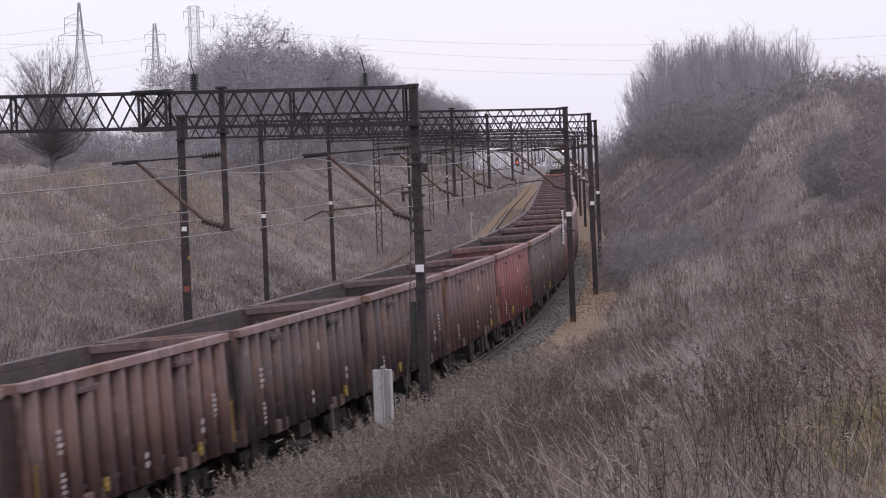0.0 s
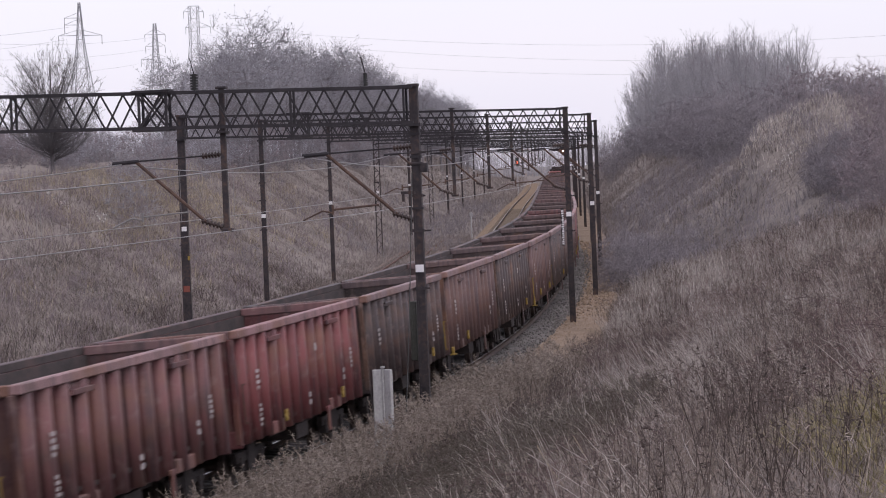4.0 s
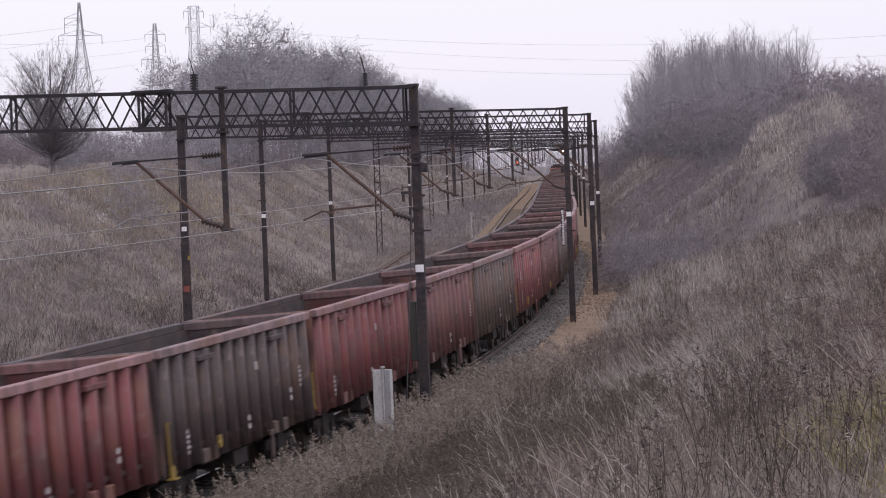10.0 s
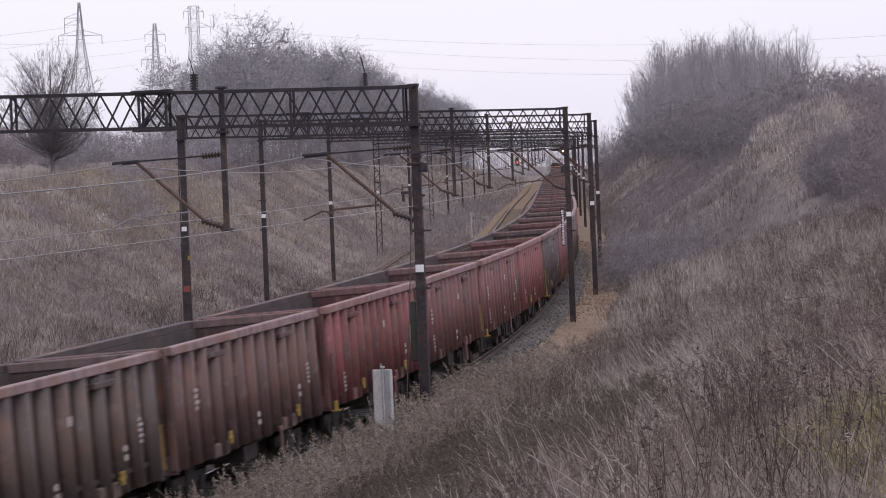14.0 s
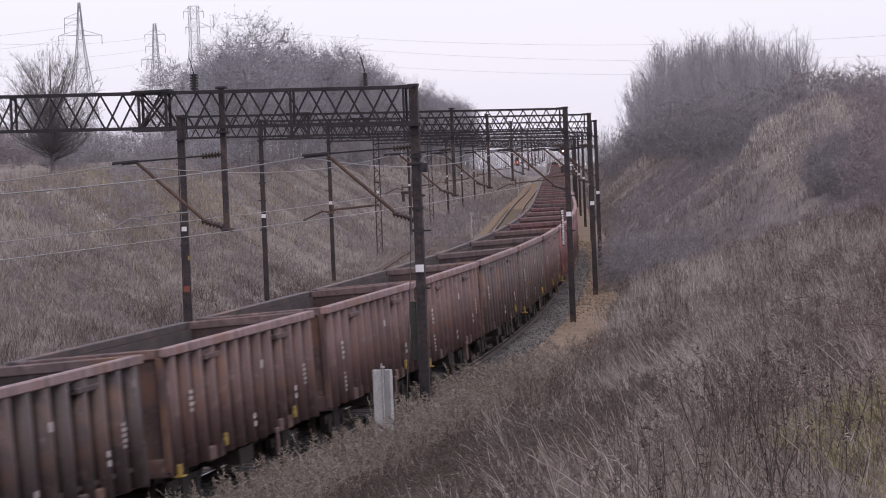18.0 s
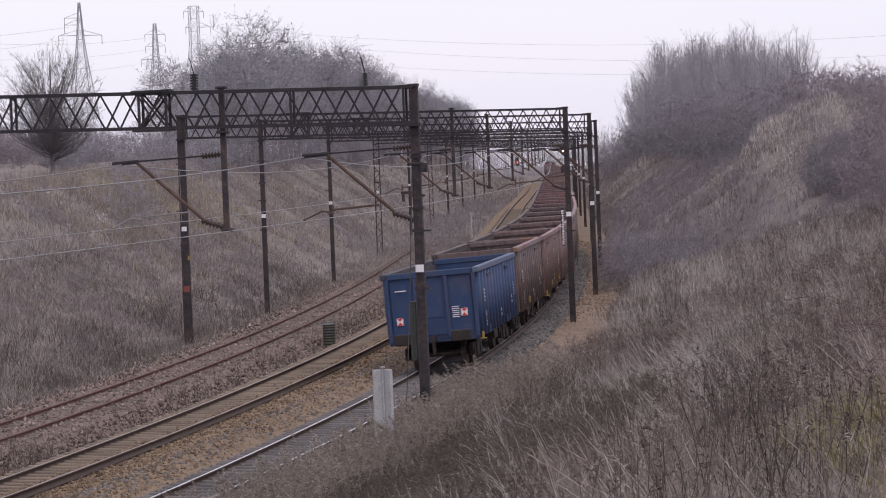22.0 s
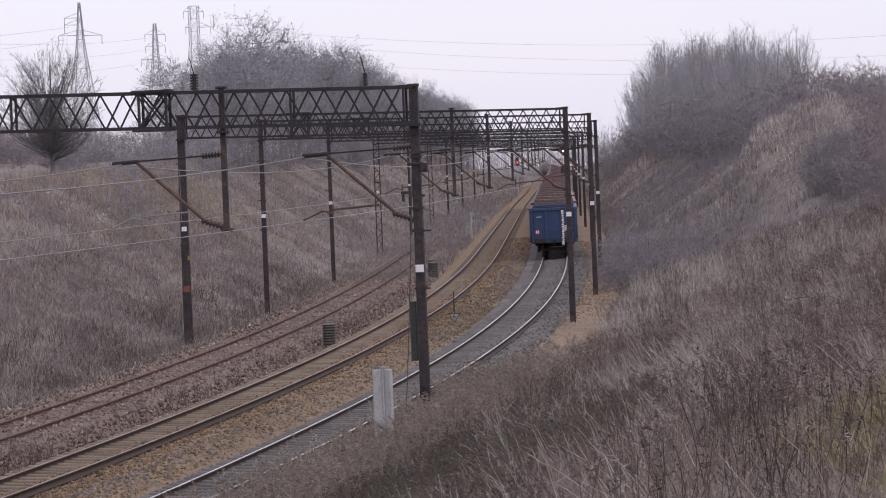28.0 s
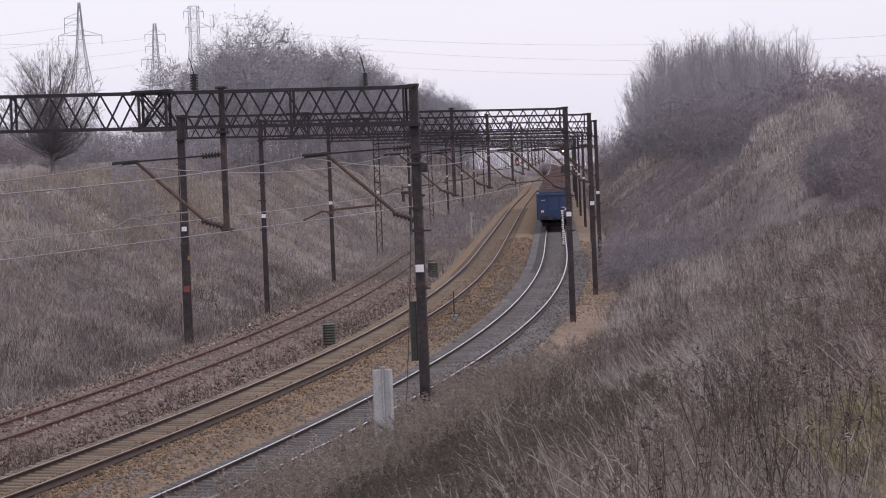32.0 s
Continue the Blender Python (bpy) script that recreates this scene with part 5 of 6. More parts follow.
def build_weeds():
    rng = np.random.RandomState(21)
    # grass under the weeds of the near bank
    p = scatter(rng, 80000, -48, 75, 2.1, 19)
    p = off_path(p[in_view(p)])
    stuff("bank_grass", blades(rng, p, np.full(len(p), 0.42), np.full(len(p), 0.0055), 1.8), M_BANK, "matted dry brown grass on the near bank", "grass")
    # brown and dark stalks
    p = scatter(rng, 22000, -48, 80, 2.3, 19)
    d = patchy(rng, off_path(p[in_view(p)]), 7.0, 31, -0.1)
    vf, tip, dirs = weed_clump(rng, d, 0.45 + 0.5 * rng.rand(len(d)), 0.0042, 6, 2.1)
    stuff("brown_weeds", join([vf, plumes(rng, tip[::3], dirs[::3], 4, 0.12, 0.05, 0.006)]), M_WEED, "dense brown dead weed stalks on the near bank", "weeds")
    p = scatter(rng, 11000, -48, 80, 2.3, 19)
    d = patchy(rng, off_path(p[in_view(p)]), 5.0, 33, 0.1)
    vf, _, _ = weed_clump(rng, d, 0.4 + 0.6 * rng.rand(len(d)), 0.0042, 10, 2.0)
    stuff("dark_weeds", vf, M_WEED_DARK, "dark leafless weed stalks on the near bank", "weeds")
    p = scatter(rng, 6000, -32, -4, 5.0, 9.8)
    d = patchy(rng, p[in_view(p)], 4.0, 57, -0.25)
    vf, tip, dirs = weed_clump(rng, d, 0.55 + 0.5 * rng.rand(len(d)), 0.005, 10, 1.8)
    stuff("dusky_weeds", join([vf, plumes(rng, tip, dirs, 12, 0.2, 0.09, 0.0075)]), M_WEED_DUSKY, "dusky olive-brown feathery weeds low on the bank", "weeds")
    p = scatter(rng, 6000, -48, 80, 4.2, 19)
    d = patchy(rng, p[in_view(p)], 6.0, 35, 0.45)
    vf, _, _ = weed_clump(rng, d, 0.5 + 0.5 * rng.rand(len(d)), 0.004, 3, 2.2, 0.5)
    stuff("bleached_weeds", vf, M_WEED_PALE, "bleached leaning straw stalks on the near bank", "weeds")
    p = scatter(rng, 1300, -20, 34, 1.9, 5.0)
    d = p[in_view(p)]
    vf, tip, dirs = weed_clump(rng, d, 0.6 + 0.6 * rng.rand(len(d)), 0.0055, 9, 1.5)
    stuff("trackside_weeds", join([vf, plumes(rng, tip, dirs, 8, 0.2, 0.09, 0.008)]), M_WEED_DARK, "dark dead weeds crowding the track's edge", "weeds")
    p = scatter(rng, 15000, 0, 82, 4.0, 19)
    d = patchy(rng, p[in_view(p)], 8.0, 39, 0.1)
    stuff("pale_ridge_grass", blades(rng, d, 0.45 + 0.3 * rng.rand(len(d)), np.full(len(d), 0.0065), 1.5), M_WEED_PALE, "bleached pale grass on the crest of the near bank", "grass")
    p = scatter(rng, 5500, 26, 82, 4.0, 12)
    p = p[in_view(p)]
    stuff("bleached_tufts", blades(rng, p, 0.45 + 0.35 * rng.rand(len(p)), np.full(len(p), 0.0075), 1.0), M_WEED_PALE, "bleached grass at the end of the near bank", "grass")
    # brambles: dark reddish arching stems in tangles
    c = scatter(rng, 230, -46, 70, 4.0, 18)
    c = c[in_view(c)]
    d = np.repeat(c, 16, 0) + np.append(rng.randn(len(c) * 16, 2) * 0.45, np.zeros((len(c) * 16, 1)), 1)
    stuff("brambles", arching(rng, d, 0.8 + 0.9 * rng.rand(len(d)), 0.005, 0.0, 7), M_BRAMBLE, "tangles of dark reddish arching bramble stems", "brambles")
    # close clumps: dark upright ones with seed heads, pale ones blown over by the wind
    c = np.concatenate([scatter(rng, 330, -45, 76, 3.0, 17), scatter(rng, 80, -26, 30, 2.0, 6)])
    c = c[in_view(c)]
    d = np.repeat(c, 18, 0) + np.concatenate([rng.randn(len(c) * 18, 2) * np.array([0.2, 0.3]), np.zeros((len(c) * 18, 1))], 1)
    vf, tip, dirs = weed_clump(rng, d, np.repeat(0.65 + 0.5 * rng.rand(len(c)), 18) * (0.6 + 0.5 * rng.rand(len(d))), 0.0055, 5, 1.0)
    stuff("seeding_weeds", join([vf, plumes(rng, tip, dirs, 5, 0.14, 0.05, 0.009)]), M_WEED_DARK, "dark upright clumps of dead seeding weeds", "weeds")
    c = np.concatenate([scatter(rng, 70, -45, 70, 4.0, 17), scatter(rng, 75, -30, 8, 7.0, 12.5)])
    c = c[in_view(c)]
    d = np.repeat(c, 15, 0) + np.concatenate([rng.randn(len(c) * 15, 2) * np.array([0.16, 0.35]), np.zeros((len(c) * 15, 1))], 1)
    vf, _, _ = weed_clump(rng, d, np.repeat(0.75 + 0.55 * rng.rand(len(c)), 15) * (0.7 + 0.4 * rng.rand(len(d))), 0.0052, 2, 1.2, 0.62)
    stuff("pale_stalks", vf, M_STALK, "fans of bleached stalks leaning over on the near bank", "weeds")
    # straw lying over the mossy foot of the bank
    p = scatter(rng, 2200, -50, -28, 13.5, 19)
    p = p[in_view(p)]
    q = np.concatenate([scatter(rng, 30000, -52, -10, 7.0, 20), scatter(rng, 20000, -50, -34, 12.0, 19.5)])
    q = q[in_view(q)]
    stuff("matted_grass", blades(rng, q, 0.16 + 0.18 * rng.rand(len(q)), np.full(len(q), 0.004), 3.0), M_WEED, "short matted brown grass at the foot of the bank", "grass")
    stuff("fallen_straw", arching(rng, p, 0.25 + 0.35 * rng.rand(len(p)), 0.0024, 0.0, 2), M_WEED, "fallen straw matted over the moss", "grass")
    # pale grass along the end of the near bank, where it drops into the hollow
    c = scatter(rng, 4200, 46, 82, 4.0, 13)
    c = c[in_view(c)]
    stuff("crest_grass", blades(rng, c, 0.5 + 0.35 * rng.rand(len(c)), np.full(len(c), 0.009), 0.9), M_STALK, "bleached grass along the end of the near bank", "grass")
    # plumed weeds by the track
    p = scatter(rng, 5600, -22, 30, 1.85, 4.8)
    p = p[in_view(p)]
    d = patchy(rng, p, 5.0, 37, -0.2)
    h = (0.8 + 0.45 * rng.rand(len(d))) * np.where(d[:, 1] < 92, 1.45, 0.85)
    vf, tip, dirs = weed_clump(rng, d, h, 0.007, 3, 1.0)
    stuff("plume_stalks", vf, M_WEED, "stalks of dead goldenrod beside the track", "weeds")
    stuff("seed_plumes", plumes(rng, tip, dirs, 18, 0.3, 0.12, 0.0095), M_PLUME, "feathery grey seed plumes of dead goldenrod", "weeds")
    # far slopes: tussocks
    c = scatter(rng, 15000, 5, 330, -27.5, -13.0)
    c = c[in_view(c)]
    d = patchy(rng, c, 8.0, 41, -0.6)
    stuff("slope_grass", tufts(rng, d, 8, 0.26, 0.26 + 0.24 * rng.rand(len(d)), 0.011, 1.2), M_GRASS, "tussocks of dry grass on the far slope", "grass")
    c = np.concatenate([scatter(rng, 6000, 2, 130, -24, -13.0), scatter(rng, 4500, 22, 80, -20, -13.2)])
    c = c[in_view(c)]
    stuff("matted_slope_grass", tufts(rng, c, 8, 0.3, 0.2 + 0.2 * rng.rand(len(c)), 0.010, 1.8), M_BANK, "matted brown grass low on the far slope", "grass")
    c2 = scatter(rng, 3600, 5, 210, -27.5, -16)
    c2 = c2[in_view(c2)]
    d = patchy(rng, c2, 9.0, 43, 0.25)
    stuff("slope_straw", tufts(rng, d, 9, 0.25, 0.4 + 0.3 * rng.rand(len(d)), 0.013, 0.9), M_STRAW, "patches of pale straw on the far slope", "grass")
    c = scatter(rng, 12000, 60, 330, 4.0, 22)
    c = c[in_view(c)]
    d = patchy(rng, c, 8.0, 45, -0.25)
    stuff("steep_slope_grass", tufts(rng, d, 9, 0.22, 0.35 + 0.35 * rng.rand(len(d)), 0.014, 0.9), M_BANK, "tussocks of dry grass on the steep slope", "grass")
    c = scatter(rng, 7000, 95, 165, 9, 24)
    d = c[in_view(c) & (np.hypot((c[:, 0] - 22.6) / 3.2, (c[:, 1] - 203) / 18) < 1 + 0.25 * rng.randn(len(c)))]
    stuff("steep_slope_straw", tufts(rng, d, 9, 0.25, 0.35 + 0.25 * rng.rand(len(d)), 0.015, 1.1), M_STALK, "pale straw on the grassy knoll", "grass")
    c = scatter(rng, 5000, 150, 430, -26, -6.9)
    c = c[in_view(c)]
    stuff("lineside_grass", tufts(rng, c, 8, 0.3, 0.3 + 0.3 * rng.rand(len(c)), 0.014, 1.2), M_GRASS, "grey-brown grass beside the line", "grass")
    c = scatter(rng, 1500, 165, 420, -20, -7.3)
    d = patchy(rng, c[in_view(c)], 14.0, 55, -0.1)
    vf, _, _ = weed_clump(rng, np.repeat(d, 3, 0) + np.append(rng.randn(len(d) * 3, 2) * 0.3, np.zeros((len(d) * 3, 1)), 1), 0.5 + 0.9 * rng.rand(len(d) * 3), 0.015, 5, 2.0)
    stuff("lineside_scrub", vf, M_SCRUB, "grey scrub beside the line", "scrub")
    c = scatter(rng, 3600, 300, 660, 3.8, 20)
    c = c[in_view(c)]
    stuff("distant_slope_grass", tufts(rng, c, 7, 0.5, 0.45 + 0.4 * rng.rand(len(c)), 0.03, 1.2), M_GRASS, "grey-brown grass on the distant slope", "grass")
    c = scatter(rng, 3600, 400, 760, -26, -6.9)
    c = c[in_view(c)]
    stuff("distant_lineside_grass", tufts(rng, c, 7, 0.5, 0.45 + 0.4 * rng.rand(len(c)), 0.035, 1.2), M_GRASS, "grey-brown grass beside the distant line", "grass")
    c = np.concatenate([scatter(rng, 500, 120, 172, -12.6, -7.2), scatter(rng, 1100, 172, 215, -12.6, -7.2)])
    c[:, 2] += 0.25
    stuff("siding_grass", tufts(rng, c, 8, 0.25, 0.25 + 0.25 * rng.rand(len(c)), 0.012, 1.3), M_GRASS, "dry grass overgrowing the end of the siding", "grass")
    # scrub on both slopes
    c = scatter(rng, 3000, 10, 210, -27, -14)
    c = c[in_view(c)]
    d = patchy(rng, c, 12.0, 49, 0.0)
    vf, _, _ = weed_clump(rng, np.repeat(d, 3, 0) + np.append(rng.randn(len(d) * 3, 2) * 0.25, np.zeros((len(d) * 3, 1)), 1), 0.5 + 0.6 * rng.rand(len(d) * 3), 0.011, 5, 2.0)
    stuff("slope_scrub", vf, M_TWIG_RED, "low purplish scrub on the far slope", "scrub")
    c = np.concatenate([scatter(rng, 1500, 25, 120, -20.5, -14.2), scatter(rng, 500, 70, 110, -25.0, -21.5)])
    d = patchy(rng, c[in_view(c)], 9.0, 63, -0.1)
    d = np.repeat(d, 4, 0) + np.append(rng.randn(len(d) * 4, 2) * 0.35, np.zeros((len(d) * 4, 1)), 1)
    vf, _, _ = weed_clump(rng, d, 0.35 + 0.5 * rng.rand(len(d)), 0.009, 4, 2.4)
    stuff("slope_thicket", vf, M_TWIG_RED, "dark purplish-brown scrub patches on the far slope", "scrub")
    c = scatter(rng, 2600, 85, 150, -25.5, -19.5)
    d = patchy(rng, c[in_view(c)], 8.0, 67, 0.0)
    stuff("brow_straw", tufts(rng, d, 9, 0.25, 0.35 + 0.3 * rng.rand(len(d)), 0.012, 1.1), M_STRAW, "pale straw below the brow of the far slope", "grass")
    c = scatter(rng, 4600, 70, 250, 4.6, 20)
    c = c[in_view(c)]
    d = patchy(rng, c, 12.0, 51, -0.1)
    vf, _, _ = weed_clump(rng, np.repeat(d, 3, 0) + np.append(rng.randn(len(d) * 3, 2) * 0.25, np.zeros((len(d) * 3, 1)), 1), 0.6 + 0.8 * rng.rand(len(d) * 3), 0.012, 5, 2.0)
    stuff("steep_slope_scrub", vf, M_SCRUB, "dark low scrub on the steep slope", "scrub")


build_weeds()


# mossy grass low on the near bank
def build_moss():
    rng = np.random.RandomState(81)
    n = 14000
    x = rng.uniform(2.9, 6.2, n)
    y = rng.uniform(22, 34, n)
    keep = soft_noise(x, y, 2.3, 83) > 0.0 + 0.25 * rng.randn(n)
    p = np.stack([x, y, terrain(x, y)], -1)[keep]
    p = p[in_view(p)]
    stuff("mossy_grass", blades(rng, p, np.full(len(p), 0.28), np.full(len(p), 0.006), 1.6), M_GRASS_GREEN, "yellowish-green mossy grass low on the bank", "grass")


build_moss()


def fallen_stalk(x, y, turn, length):
    """A bleached forked stalk leaning among the weeds."""
    p = thing("dead_stalk", Matrix.Translation((x, y, ground_at(x, y))) @ Matrix.Rotation(turn, 4, "Z"), "bleached forked dead stalk leaning among the weeds", "stalk", "dead stalks")
    bm = bmesh.new()
    k = length
    bar(bm, (0, 0, -0.05), (-0.35 * k, 0.02, 0.42 * k), 0.014, 6, 0.010)
    bar(bm, (-0.35 * k, 0.02, 0.42 * k), (-0.55 * k, 0.0, 0.8 * k), 0.010, 6, 0.005)
    part("stem", bm, M_STRAW, p)
    bm = bmesh.new()
    bar(bm, (-0.35 * k, 0.02, 0.42 * k), (-0.75 * k, 0.05, 0.68 * k), 0.008, 5, 0.004)
    part("fork", bm, M_WEED_PALE, p)


for _x, _y, _t, _k in ((2.1, 42.3, 0.0, 0.95), (2.7, 41.0, 0.3, 0.8), (1.6, 44.5, -0.2, 0.8), (3.6, 38.0, 2.6, 0.75), (3.75, 37.5, 2.9, 0.65), (3.6, 45.0, 0.1, 0.8)):
    fallen_stalk(_x, _y, _t, _k)


# ---------- pylons and their lines ----------
def build_pylon(x, y, height, width, arms, head=0.25):
    p = thing("power_pylon", Matrix.Translation((x, y, ground_at(x, y) - 0.5)) @ Matrix.Rotation(0.35, 4, "Z"), "grey steel lattice power pylon in the distance", "pylon", "pylons")
    bm = bmesh.new()
    levels = [0, 0.16, 0.31, 0.45, 0.57, 0.67, 0.76, 0.84, 0.92, 1.0]

    def half(u):
        return width * (0.5 - 0.40 * min(1, u / 0.72)) if u < 0.72 else width * 0.10 * (1 - (1 - head) * (u - 0.72) / 0.28)

    r = 0.075
    for a, b in zip(levels[:-1], levels[1:]):
        za, zb, wa, wb = a * height, b * height, half(a), half(b)
        ca = [(-wa, -wa, za), (wa, -wa, za), (wa, wa, za), (-wa, wa, za)]
        cb = [(-wb, -wb, zb), (wb, -wb, zb), (wb, wb, zb), (-wb, wb, zb)]
        for i in range(4):
            j = (i + 1) % 4
            angle_bar(bm, ca[i], cb[i], r * 1.4)
            angle_bar(bm, ca[i], cb[j], r * 0.8)
            angle_bar(bm, ca[j], cb[i], r * 0.8)
            angle_bar(bm, cb[i], cb[j], r * 0.8)
    part("tower", bm, M_PYLON, p)
    for u, reach in arms:
        bm = bmesh.new()
        w = half(u)
        z = u * height
        for sgn in (-1, 1):
            if isinstance(reach, tuple) and reach[0 if sgn < 0 else 1] == 0:
                continue
            rr = reach[0 if sgn < 0 else 1] if isinstance(reach, tuple) else reach
            angle_bar(bm, (sgn * w, -w, z), (sgn * rr, 0, z), r)
            angle_bar(bm, (sgn * w, w, z), (sgn * rr, 0, z), r)
            angle_bar(bm, (sgn * w, 0, z + height * 0.035), (sgn * rr, 0, z), r)
            bar(bm, (sgn * rr, 0, z), (sgn * rr, 0, z - 1.7), 0.06, 6)
        part("cross_arm", bm, M_PYLON, p)
    return p


build_pylon(-65.6, 610, 44.5 - ground_at(-65.6, 610), 6.6, [(0.785, 4.1), (0.855, (2.9, 0)), (0.9, (2.9, 0))])
build_pylon(-66.2, 780, 49.5 - ground_at(-66.2, 780), 7.4, [(0.74, 3.6), (0.835, 2.4), (0.92, 2.5)], 0.4)
build_pylon(-60.5, 830, 56.3 - ground_at(-60.5, 830), 11.0, [(0.865, (2.2, 4.3)), (0.965, 2.6)], 1.0)


def power_lines():
    spans = [((-58.5, 830, 50.9), (143.1, 700, 38.1), 5.5), ((-58.5, 830, 48.6), (143.0, 700, 33.0), 5.4), ((-58.7, 830, 44.3), (142.8, 700, 29.7), 4.9),
             ((-67.2, 610, 39.6), (-97.9, 560, 35.4), 0.6), ((-68.0, 610, 37.3), (-98.0, 560, 32.5), 0.6),
             ((-66, 780, 45.9), (-98.0, 640, 40.0), 1.5), ((-66, 780, 43.2), (-98.0, 640, 36.5), 1.5), ((-66.4, 780, 40.2), (-98.0, 640, 33.0), 1.5)]
    for a, b, sag in spans:
        v, f = ring_wire(cable_points(a, b, sag, 41), 0.022, 3)
        wire = new("power_line", raw_mesh("power_line", v, f, M_PYLON))
        tagged(wire, "thin sagging high-voltage power line across the sky", "power line", "power lines")


power_lines()


# ---------- small things by the line ----------
def marker_post():
    """The pale concrete marker beside the track: two leaves meeting at a ridge, with a capped pipe."""
    p = thing("marker_post", frame_at(-1.3, 3.5, -0.5) @ Matrix.Rotation(-0.2, 4, "Z"), "weathered pale concrete marker post in the weeds", "marker post")
    for sgn in (-1, 1):
        bm = bmesh.new()
        box(bm, -0.04, 0.04, 0.0, 0.24, 0.0, 2.68, bevel=0.012)
        bmesh.ops.transform(bm, matrix=Matrix.Rotation(0.5 * sgn + (0 if sgn > 0 else math.pi), 4, "Z"), verts=bm.verts)
        part("leaf", bm, M_POST, p)
    bm = bmesh.new()
    bar(bm, (-0.07, 0, 0), (-0.07, 0, 2.71), 0.025, 8)
    bar(bm, (-0.07, 0, 2.71), (-0.07, 0, 2.75), 0.05, 10)
    part("pipe", bm, M_POST, p, "capped grey pipe")


marker_post()


def mast_box():
    p = thing("mast_cabinet", frame_at(10.2, 2.28, 0), "narrow dark grey-green equipment cabinet on the mast", "cabinet")
    part("case", boxes((-0.12, 0.12, -0.06, 0.10, 1.62, 3.07), bevel=0.015), M_CABINET, p)
    part("hinge_strip", boxes((-0.135, -0.115, 0.04, 0.07, 1.67, 3.02)), M_CABINET, p)


mast_box()


def ribbed_well(s, lat, w, h):
    p = thing("ribbed_concrete_well", frame_at(s, lat, -0.75), "grey ribbed concrete well ring beside the siding", "well ring", "well rings")
    bm = bmesh.new()
    bar(bm, (0, 0, 0), (0, 0, h), w * 0.46, 18)
    part("shaft", bm, M_UNDER, p)
    z = 0.06
    while z < h:
        bm = bmesh.new()
        bar(bm, (0, 0, z), (0, 0, z + 0.055), w * 0.5, 18)
        part("rib", bm, M_POST if z > h - 0.12 else M_GREEN, p)
        z += 0.105
    bm = bmesh.new()
    bar(bm, (0, 0, h), (0, 0, h + 0.04), w * 0.52, 18)
    part("cover", bm, M_GREEN, p)


ribbed_well(56.6, -6.9, 0.5, 1.05)
ribbed_well(129.5, -7.4, 0.62, 1.0)


M_GREY_FACE = surface("dull_sign_face", [(0.22, 0.2, 0.19), (0.32, 0.3, 0.28)], 3, 20, 0.8)


def speed_sign(s, lat, figure, h=1.1):
    p = thing("speed_sign", frame_at(s, lat, -0.45), "white triangular speed sign with a black rim on a thin post", "sign", "speed signs")
    bm = bmesh.new()
    bar(bm, (0, 0, 0), (0, 0, h + 0.55), 0.022, 8)
    part("post", bm, M_TRUSS, p)

    def tri(k, x0, x1):
        bm = bmesh.new()
        pts = [(-0.24 * k, 0.17 * k), (0.24 * k, 0.17 * k), (0.0, -0.24 * k)]
        a = [bm.verts.new((x0, y, h * 0.55 + z)) for y, z in pts]
        b = [bm.verts.new((x1, y, h * 0.55 + z)) for y, z in pts]
        bm.faces.new(a)
        bm.faces.new(b)
        for i in range(3):
            bm.faces.new((a[i], a[(i + 1) % 3], b[(i + 1) % 3], b[i]))
        return bm

    board = part("board", tri(1.0, -0.03, -0.045), M_BLACK, p, "black rim")
    part("face", tri(0.78, -0.045, -0.05), M_GREY_FACE, board, "pale face")
    if figure:
        cu = bpy.data.curves.new("figure", "FONT")
        cu.body, cu.size, cu.align_x, cu.align_y, cu.extrude = figure, 0.24, "CENTER", "CENTER", 0.002
        cu.materials.append(M_BLACK)
        o = new("figure", cu)
        o.parent = board
        o.matrix_basis = Matrix.Translation((-0.054, 0, h * 0.55 + 0.03)) @ Matrix.Rotation(-math.pi / 2, 4, "Z") @ Matrix.Rotation(math.pi / 2, 4, "X")


speed_sign(60.6, -2.35, "6")
speed_sign(112.0, 5.4, "", 1.3)


def white_post():
    p = thing("white_post", frame_at(209, -7.1, -0.7), "thin white post beside the tracks", "post")
    bm = bmesh.new()
    bar(bm, (0, 0, 0), (0, 0, 2.1), 0.06, 8)
    part("shaft", bm, M_POST, p)
    part("head", boxes((-0.1, 0.1, -0.13, 0.13, 2.1, 2.4), bevel=0.02), M_POST, p)


white_post()


def signal(s, lat, h, lens):
    p = thing("colour_light_signal", frame_at(s, lat, -0.5), "railway colour light signal showing a red light", "signal", "signals")
    bm = bmesh.new()
    bar(bm, (0, 0, 0), (0, 0, h), 0.08, 8)
    part("post", bm, M_POST, p)
    part("head", boxes((-0.1, 0.12, -0.3, 0.3, h - 0.2, h + 1.3), bevel=0.05), M_BLACK, p)
    bm = bmesh.new()
    bar(bm, (-0.16, 0, h + 0.35), (-0.1, 0, h + 0.35), 0.15, 14)
    part("lens", bm, lens, p, "glowing red lens")


signal(520, TRACK2 - 2.6, 5.0, M_LAMP_RED)


def hung_signal(s, lat, h):
    p = thing("hanging_signal", frame_at(s, lat, 0), "small colour light signal hung from a portal, showing orange-red", "signal", "signals")
    part("hanger", boxes((-0.05, 0.05, -0.05, 0.05, h, BEAM_TOP - DEPTH)), M_TRUSS, p)
    part("head", boxes((-0.1, 0.12, -0.35, 0.35, h - 0.6, h + 0.6), bevel=0.05), M_BLACK, p)
    bm = bmesh.new()
    bar(bm, (-0.18, 0, h), (-0.1, 0, h), 0.27, 14)
    part("lens", bm, M_LAMP_ORANGE, p, "glowing orange-red lens")


hung_signal(520, 0.95, 6.75)


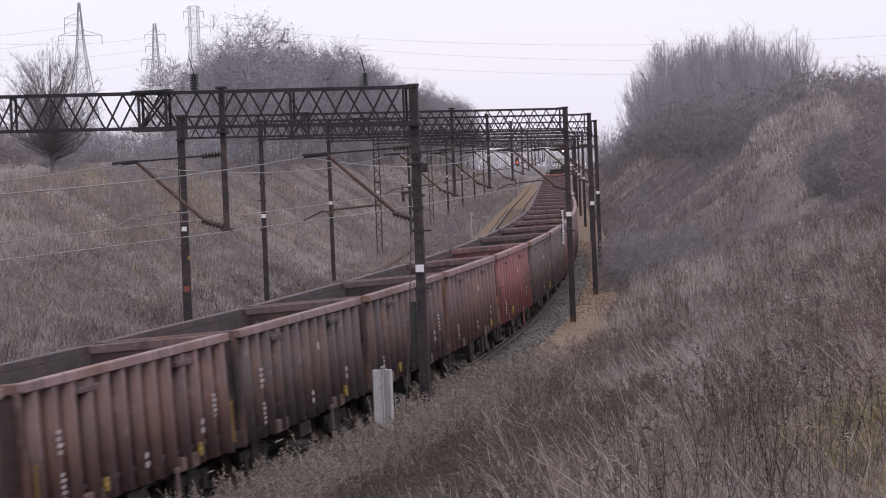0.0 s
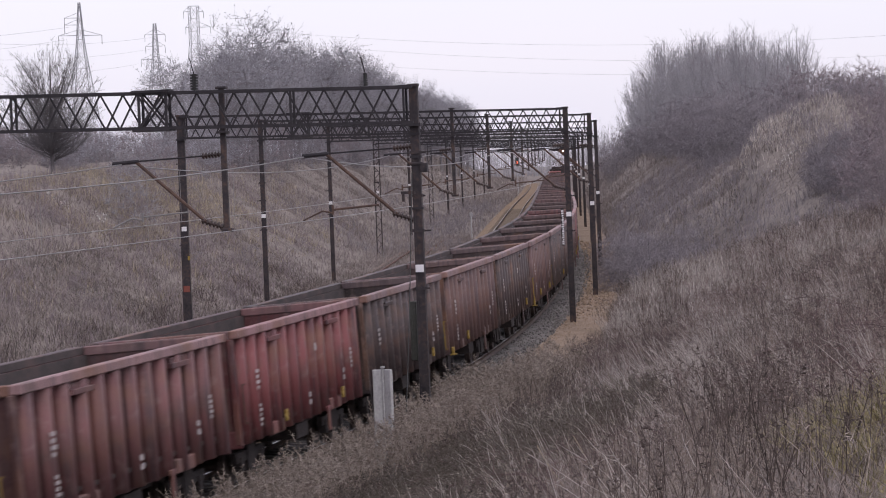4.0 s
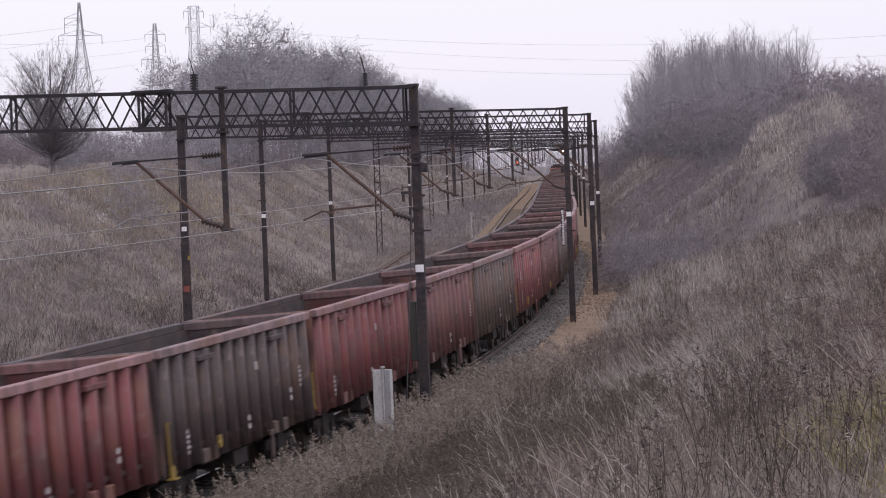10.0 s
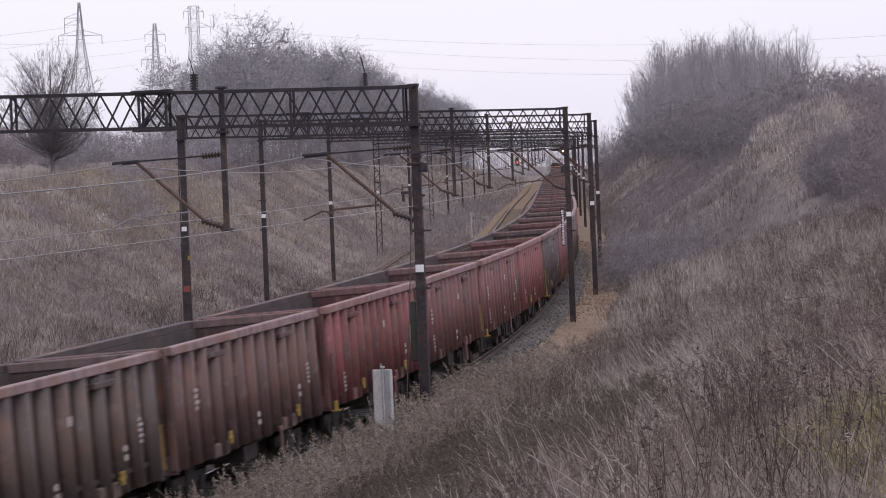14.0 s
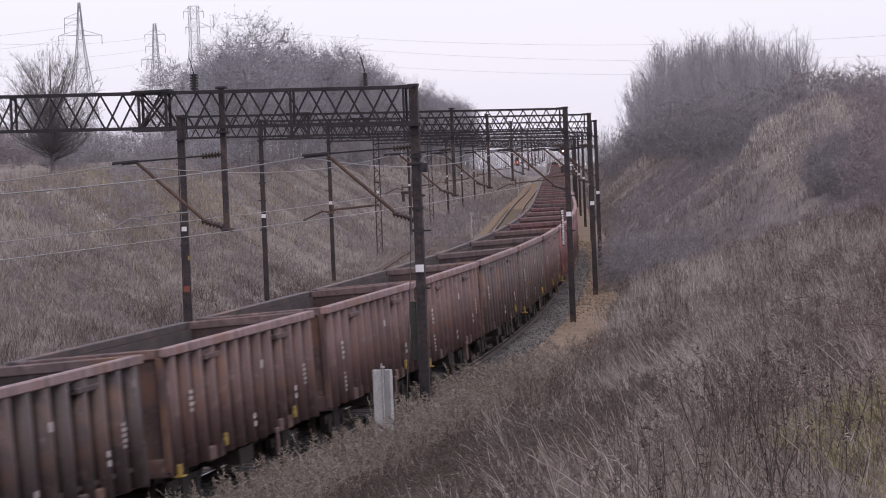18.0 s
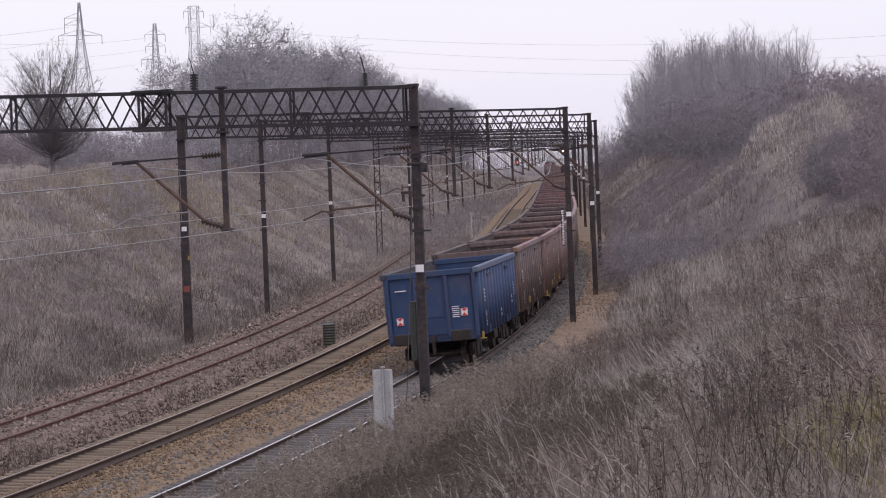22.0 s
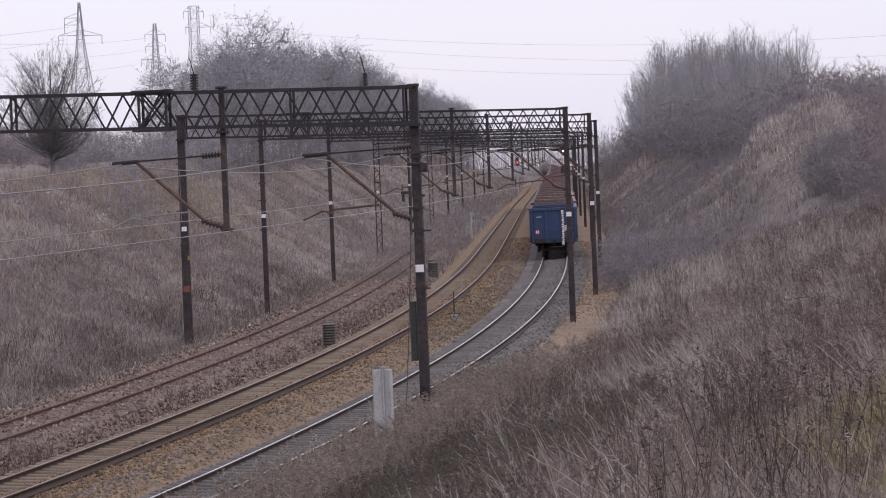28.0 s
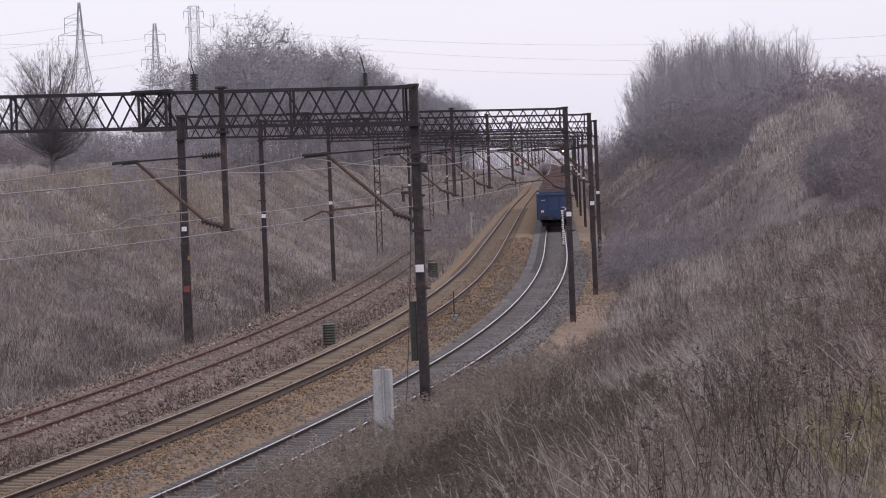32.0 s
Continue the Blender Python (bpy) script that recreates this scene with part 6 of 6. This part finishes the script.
def stones(rng, p, size):
    """Loose ballast stones: jittered octahedra."""
    n = len(p)
    o = np.array([[1, 0, 0], [-1, 0, 0], [0, 1, 0], [0, -1, 0], [0, 0, 1], [0, 0, -1.0]])
    v = p[:, None, :] + o[None] * (size[:, None] * (0.6 + 0.8 * rng.rand(n, 6)))[..., None] + rng.randn(n, 6, 3) * size[:, None, None] * 0.25
    t = np.array([[0, 2, 4], [2, 1, 4], [1, 3, 4], [3, 0, 4], [2, 0, 5], [1, 2, 5], [3, 1, 5], [0, 3, 5]])
    return v.reshape(-1, 3), (np.arange(n)[:, None, None] * 6 + t[None]).reshape(-1, 3)


def bed_points(rng, n, s0, s1, l0, l1, h):
    """Points on a ballast bed, thinning with distance."""
    s, l = s0 + (s1 - s0) * rng.rand(n) ** 1.5, rng.uniform(l0, l1, n)
    t = np.interp(s, SS, HEAD)
    return np.stack([np.interp(s, SS, LX) + l * np.cos(t), np.interp(s, SS, LY) - l * np.sin(t), np.interp(s, SS, LZ) + h(l)], -1)


def build_stones():
    rng = np.random.RandomState(61)
    lean = math.sin(CANT)

    def tan_bed(l):
        off = l - TRACK2
        return -0.195 + lean * off - 0.58 * np.clip((off - 2.2) / 1.7, 0, 1) - 0.58 * np.clip(-1.6 - off, 0, 1)

    p = np.concatenate([bed_points(rng, 20000, -6, 75, -7.1, -1.75, tan_bed), bed_points(rng, 11000, 60, 190, -7.1, -1.75, tan_bed)])
    stuff("tan_ballast_stones", stones(rng, p, 0.02 + 0.034 * rng.rand(len(p)) ** 2), M_TAN_STONE, "loose tan ballast stones along the main track", "ballast")
    p = bed_points(rng, 15000, -6, 150, -2.8, 2.1, lambda l: np.maximum(tan_bed(l), -0.195 + lean * l - 0.7 * np.clip(-1.7 - l, 0, 1)))
    stuff("sooty_ballast_stones", stones(rng, p, 0.022 + 0.025 * rng.rand(len(p))), M_GREY_STONE, "loose sooty ballast stones along the main track", "ballast")
    p = bed_points(rng, 13000, 2, 120, -13.2, -6.9, lambda l: -0.39 - 0.22 * np.clip((np.abs(l - TRACK3) - 1.5) / 1.3, 0, 1))
    stuff("old_ballast_stones", stones(rng, p, 0.025 + 0.05 * rng.rand(len(p)) ** 2), M_OLD_STONE, "loose brown stones of the disused siding", "ballast")
    p = bed_points(rng, 7000, 22, 180, 1.75, 4.1, lambda l: -0.25 - 0.08 * (l - 1.75))
    stuff("path_gravel", stones(rng, p, 0.025 + 0.03 * rng.rand(len(p))), M_PATH_STONE, "loose reddish-tan gravel on the path", "gravel")
    p = bed_points(rng, 520, 6, 120, -13.5, -12.2, lambda l: -0.72 + 0 * l)
    p = p[soft_noise(p[:, 0], p[:, 1], 9.0, 71) > 0.2]
    stuff("pale_stones", stones(rng, p, 0.06 + 0.07 * rng.rand(len(p))), M_STONE, "pale stones along the foot of the slope", "stones")
    # brush between the siding and the main track
    b = bed_points(rng, 3600, 2, 150, -8.7, -6.7, lambda l: -0.72 + 0 * l)
    b = b[soft_noise(b[:, 0], b[:, 1], 5.0, 73) > 0.0]
    vf, _, _ = weed_clump(rng, b, 0.28 + 0.7 * rng.rand(len(b)) ** 2, 0.007, 8, 1.9)
    stuff("trackside_brush", vf, M_WEED_DARK, "low dark brush between the tracks", "weeds")
    b = scatter(rng, 1500, 4, 120, -16.2, -13.3)
    b = b[in_view(b) & (soft_noise(b[:, 0], b[:, 1], 8.0, 77) > -0.2)]
    b = np.repeat(b, 4, 0) + np.append(rng.randn(len(b) * 4, 2) * 0.25, np.zeros((len(b) * 4, 1)), 1)
    vf, _, _ = weed_clump(rng, b, 0.3 + 0.5 * rng.rand(len(b)), 0.008, 5, 2.2)
    stuff("foot_scrub", vf, M_WEED_DARK, "dark scrub along the foot of the far slope", "scrub")
    b = scatter(rng, 3000, 8, 160, -14.3, -12.3)
    vf = tufts(rng, b[soft_noise(b[:, 0], b[:, 1], 7.0, 75) > -0.3], 7, 0.2, np.full((soft_noise(b[:, 0], b[:, 1], 7.0, 75) > -0.3).sum(), 0.35), 0.011, 1.2)
    stuff("foot_grass", vf, M_BANK, "grey-brown grass at the foot of the slope", "grass")


build_stones()


def rubble(cx, cy, n, spread, seed):
    """A little spill of pale rubble on the slope."""
    rng = np.random.RandomState(seed)
    x, y = cx + rng.randn(n) * spread, cy + rng.randn(n) * spread
    p = np.stack([x, y, terrain(x, y) + 0.05], -1)
    v, f = stones(rng, p, 0.03 + 0.06 * rng.rand(n) ** 2)
    tagged(new("rubble", raw_mesh("rubble", v, f, M_STONE)), "spill of pale rubble on the grassy slope", "rubble", kind="stuff")


rubble(-19.0, 162.4, 60, 0.6, 1)
rubble(-18.3, 162.0, 40, 0.45, 2)
rubble(-16.7, 163.8, 36, 0.45, 3)
rubble(20.0, 190.5, 50, 0.5, 4)


def horn_gap(s, lat, h, r):
    p = thing("surge_arrester", frame_at(s, lat, BEAM_TOP + TILT * (2.5 - lat)), "dark horn-gap surge arrester on the portal beam", "surge arrester", "arresters")
    bm = bmesh.new()
    insulator_bar(bm, (0, 0, 0.02), (0, 0, h), r, 6)
    part("insulator", bm, M_BLACK, p)
    bm = bmesh.new()
    bar(bm, (0, 0, h), (0, 0.1, h + 0.4), 0.012, 5)
    part("horn", bm, M_TRUSS, p)


horn_gap(10.0, -2.92, 0.42, 0.1)
horn_gap(10.0, 1.33, 0.34, 0.055)

motions()
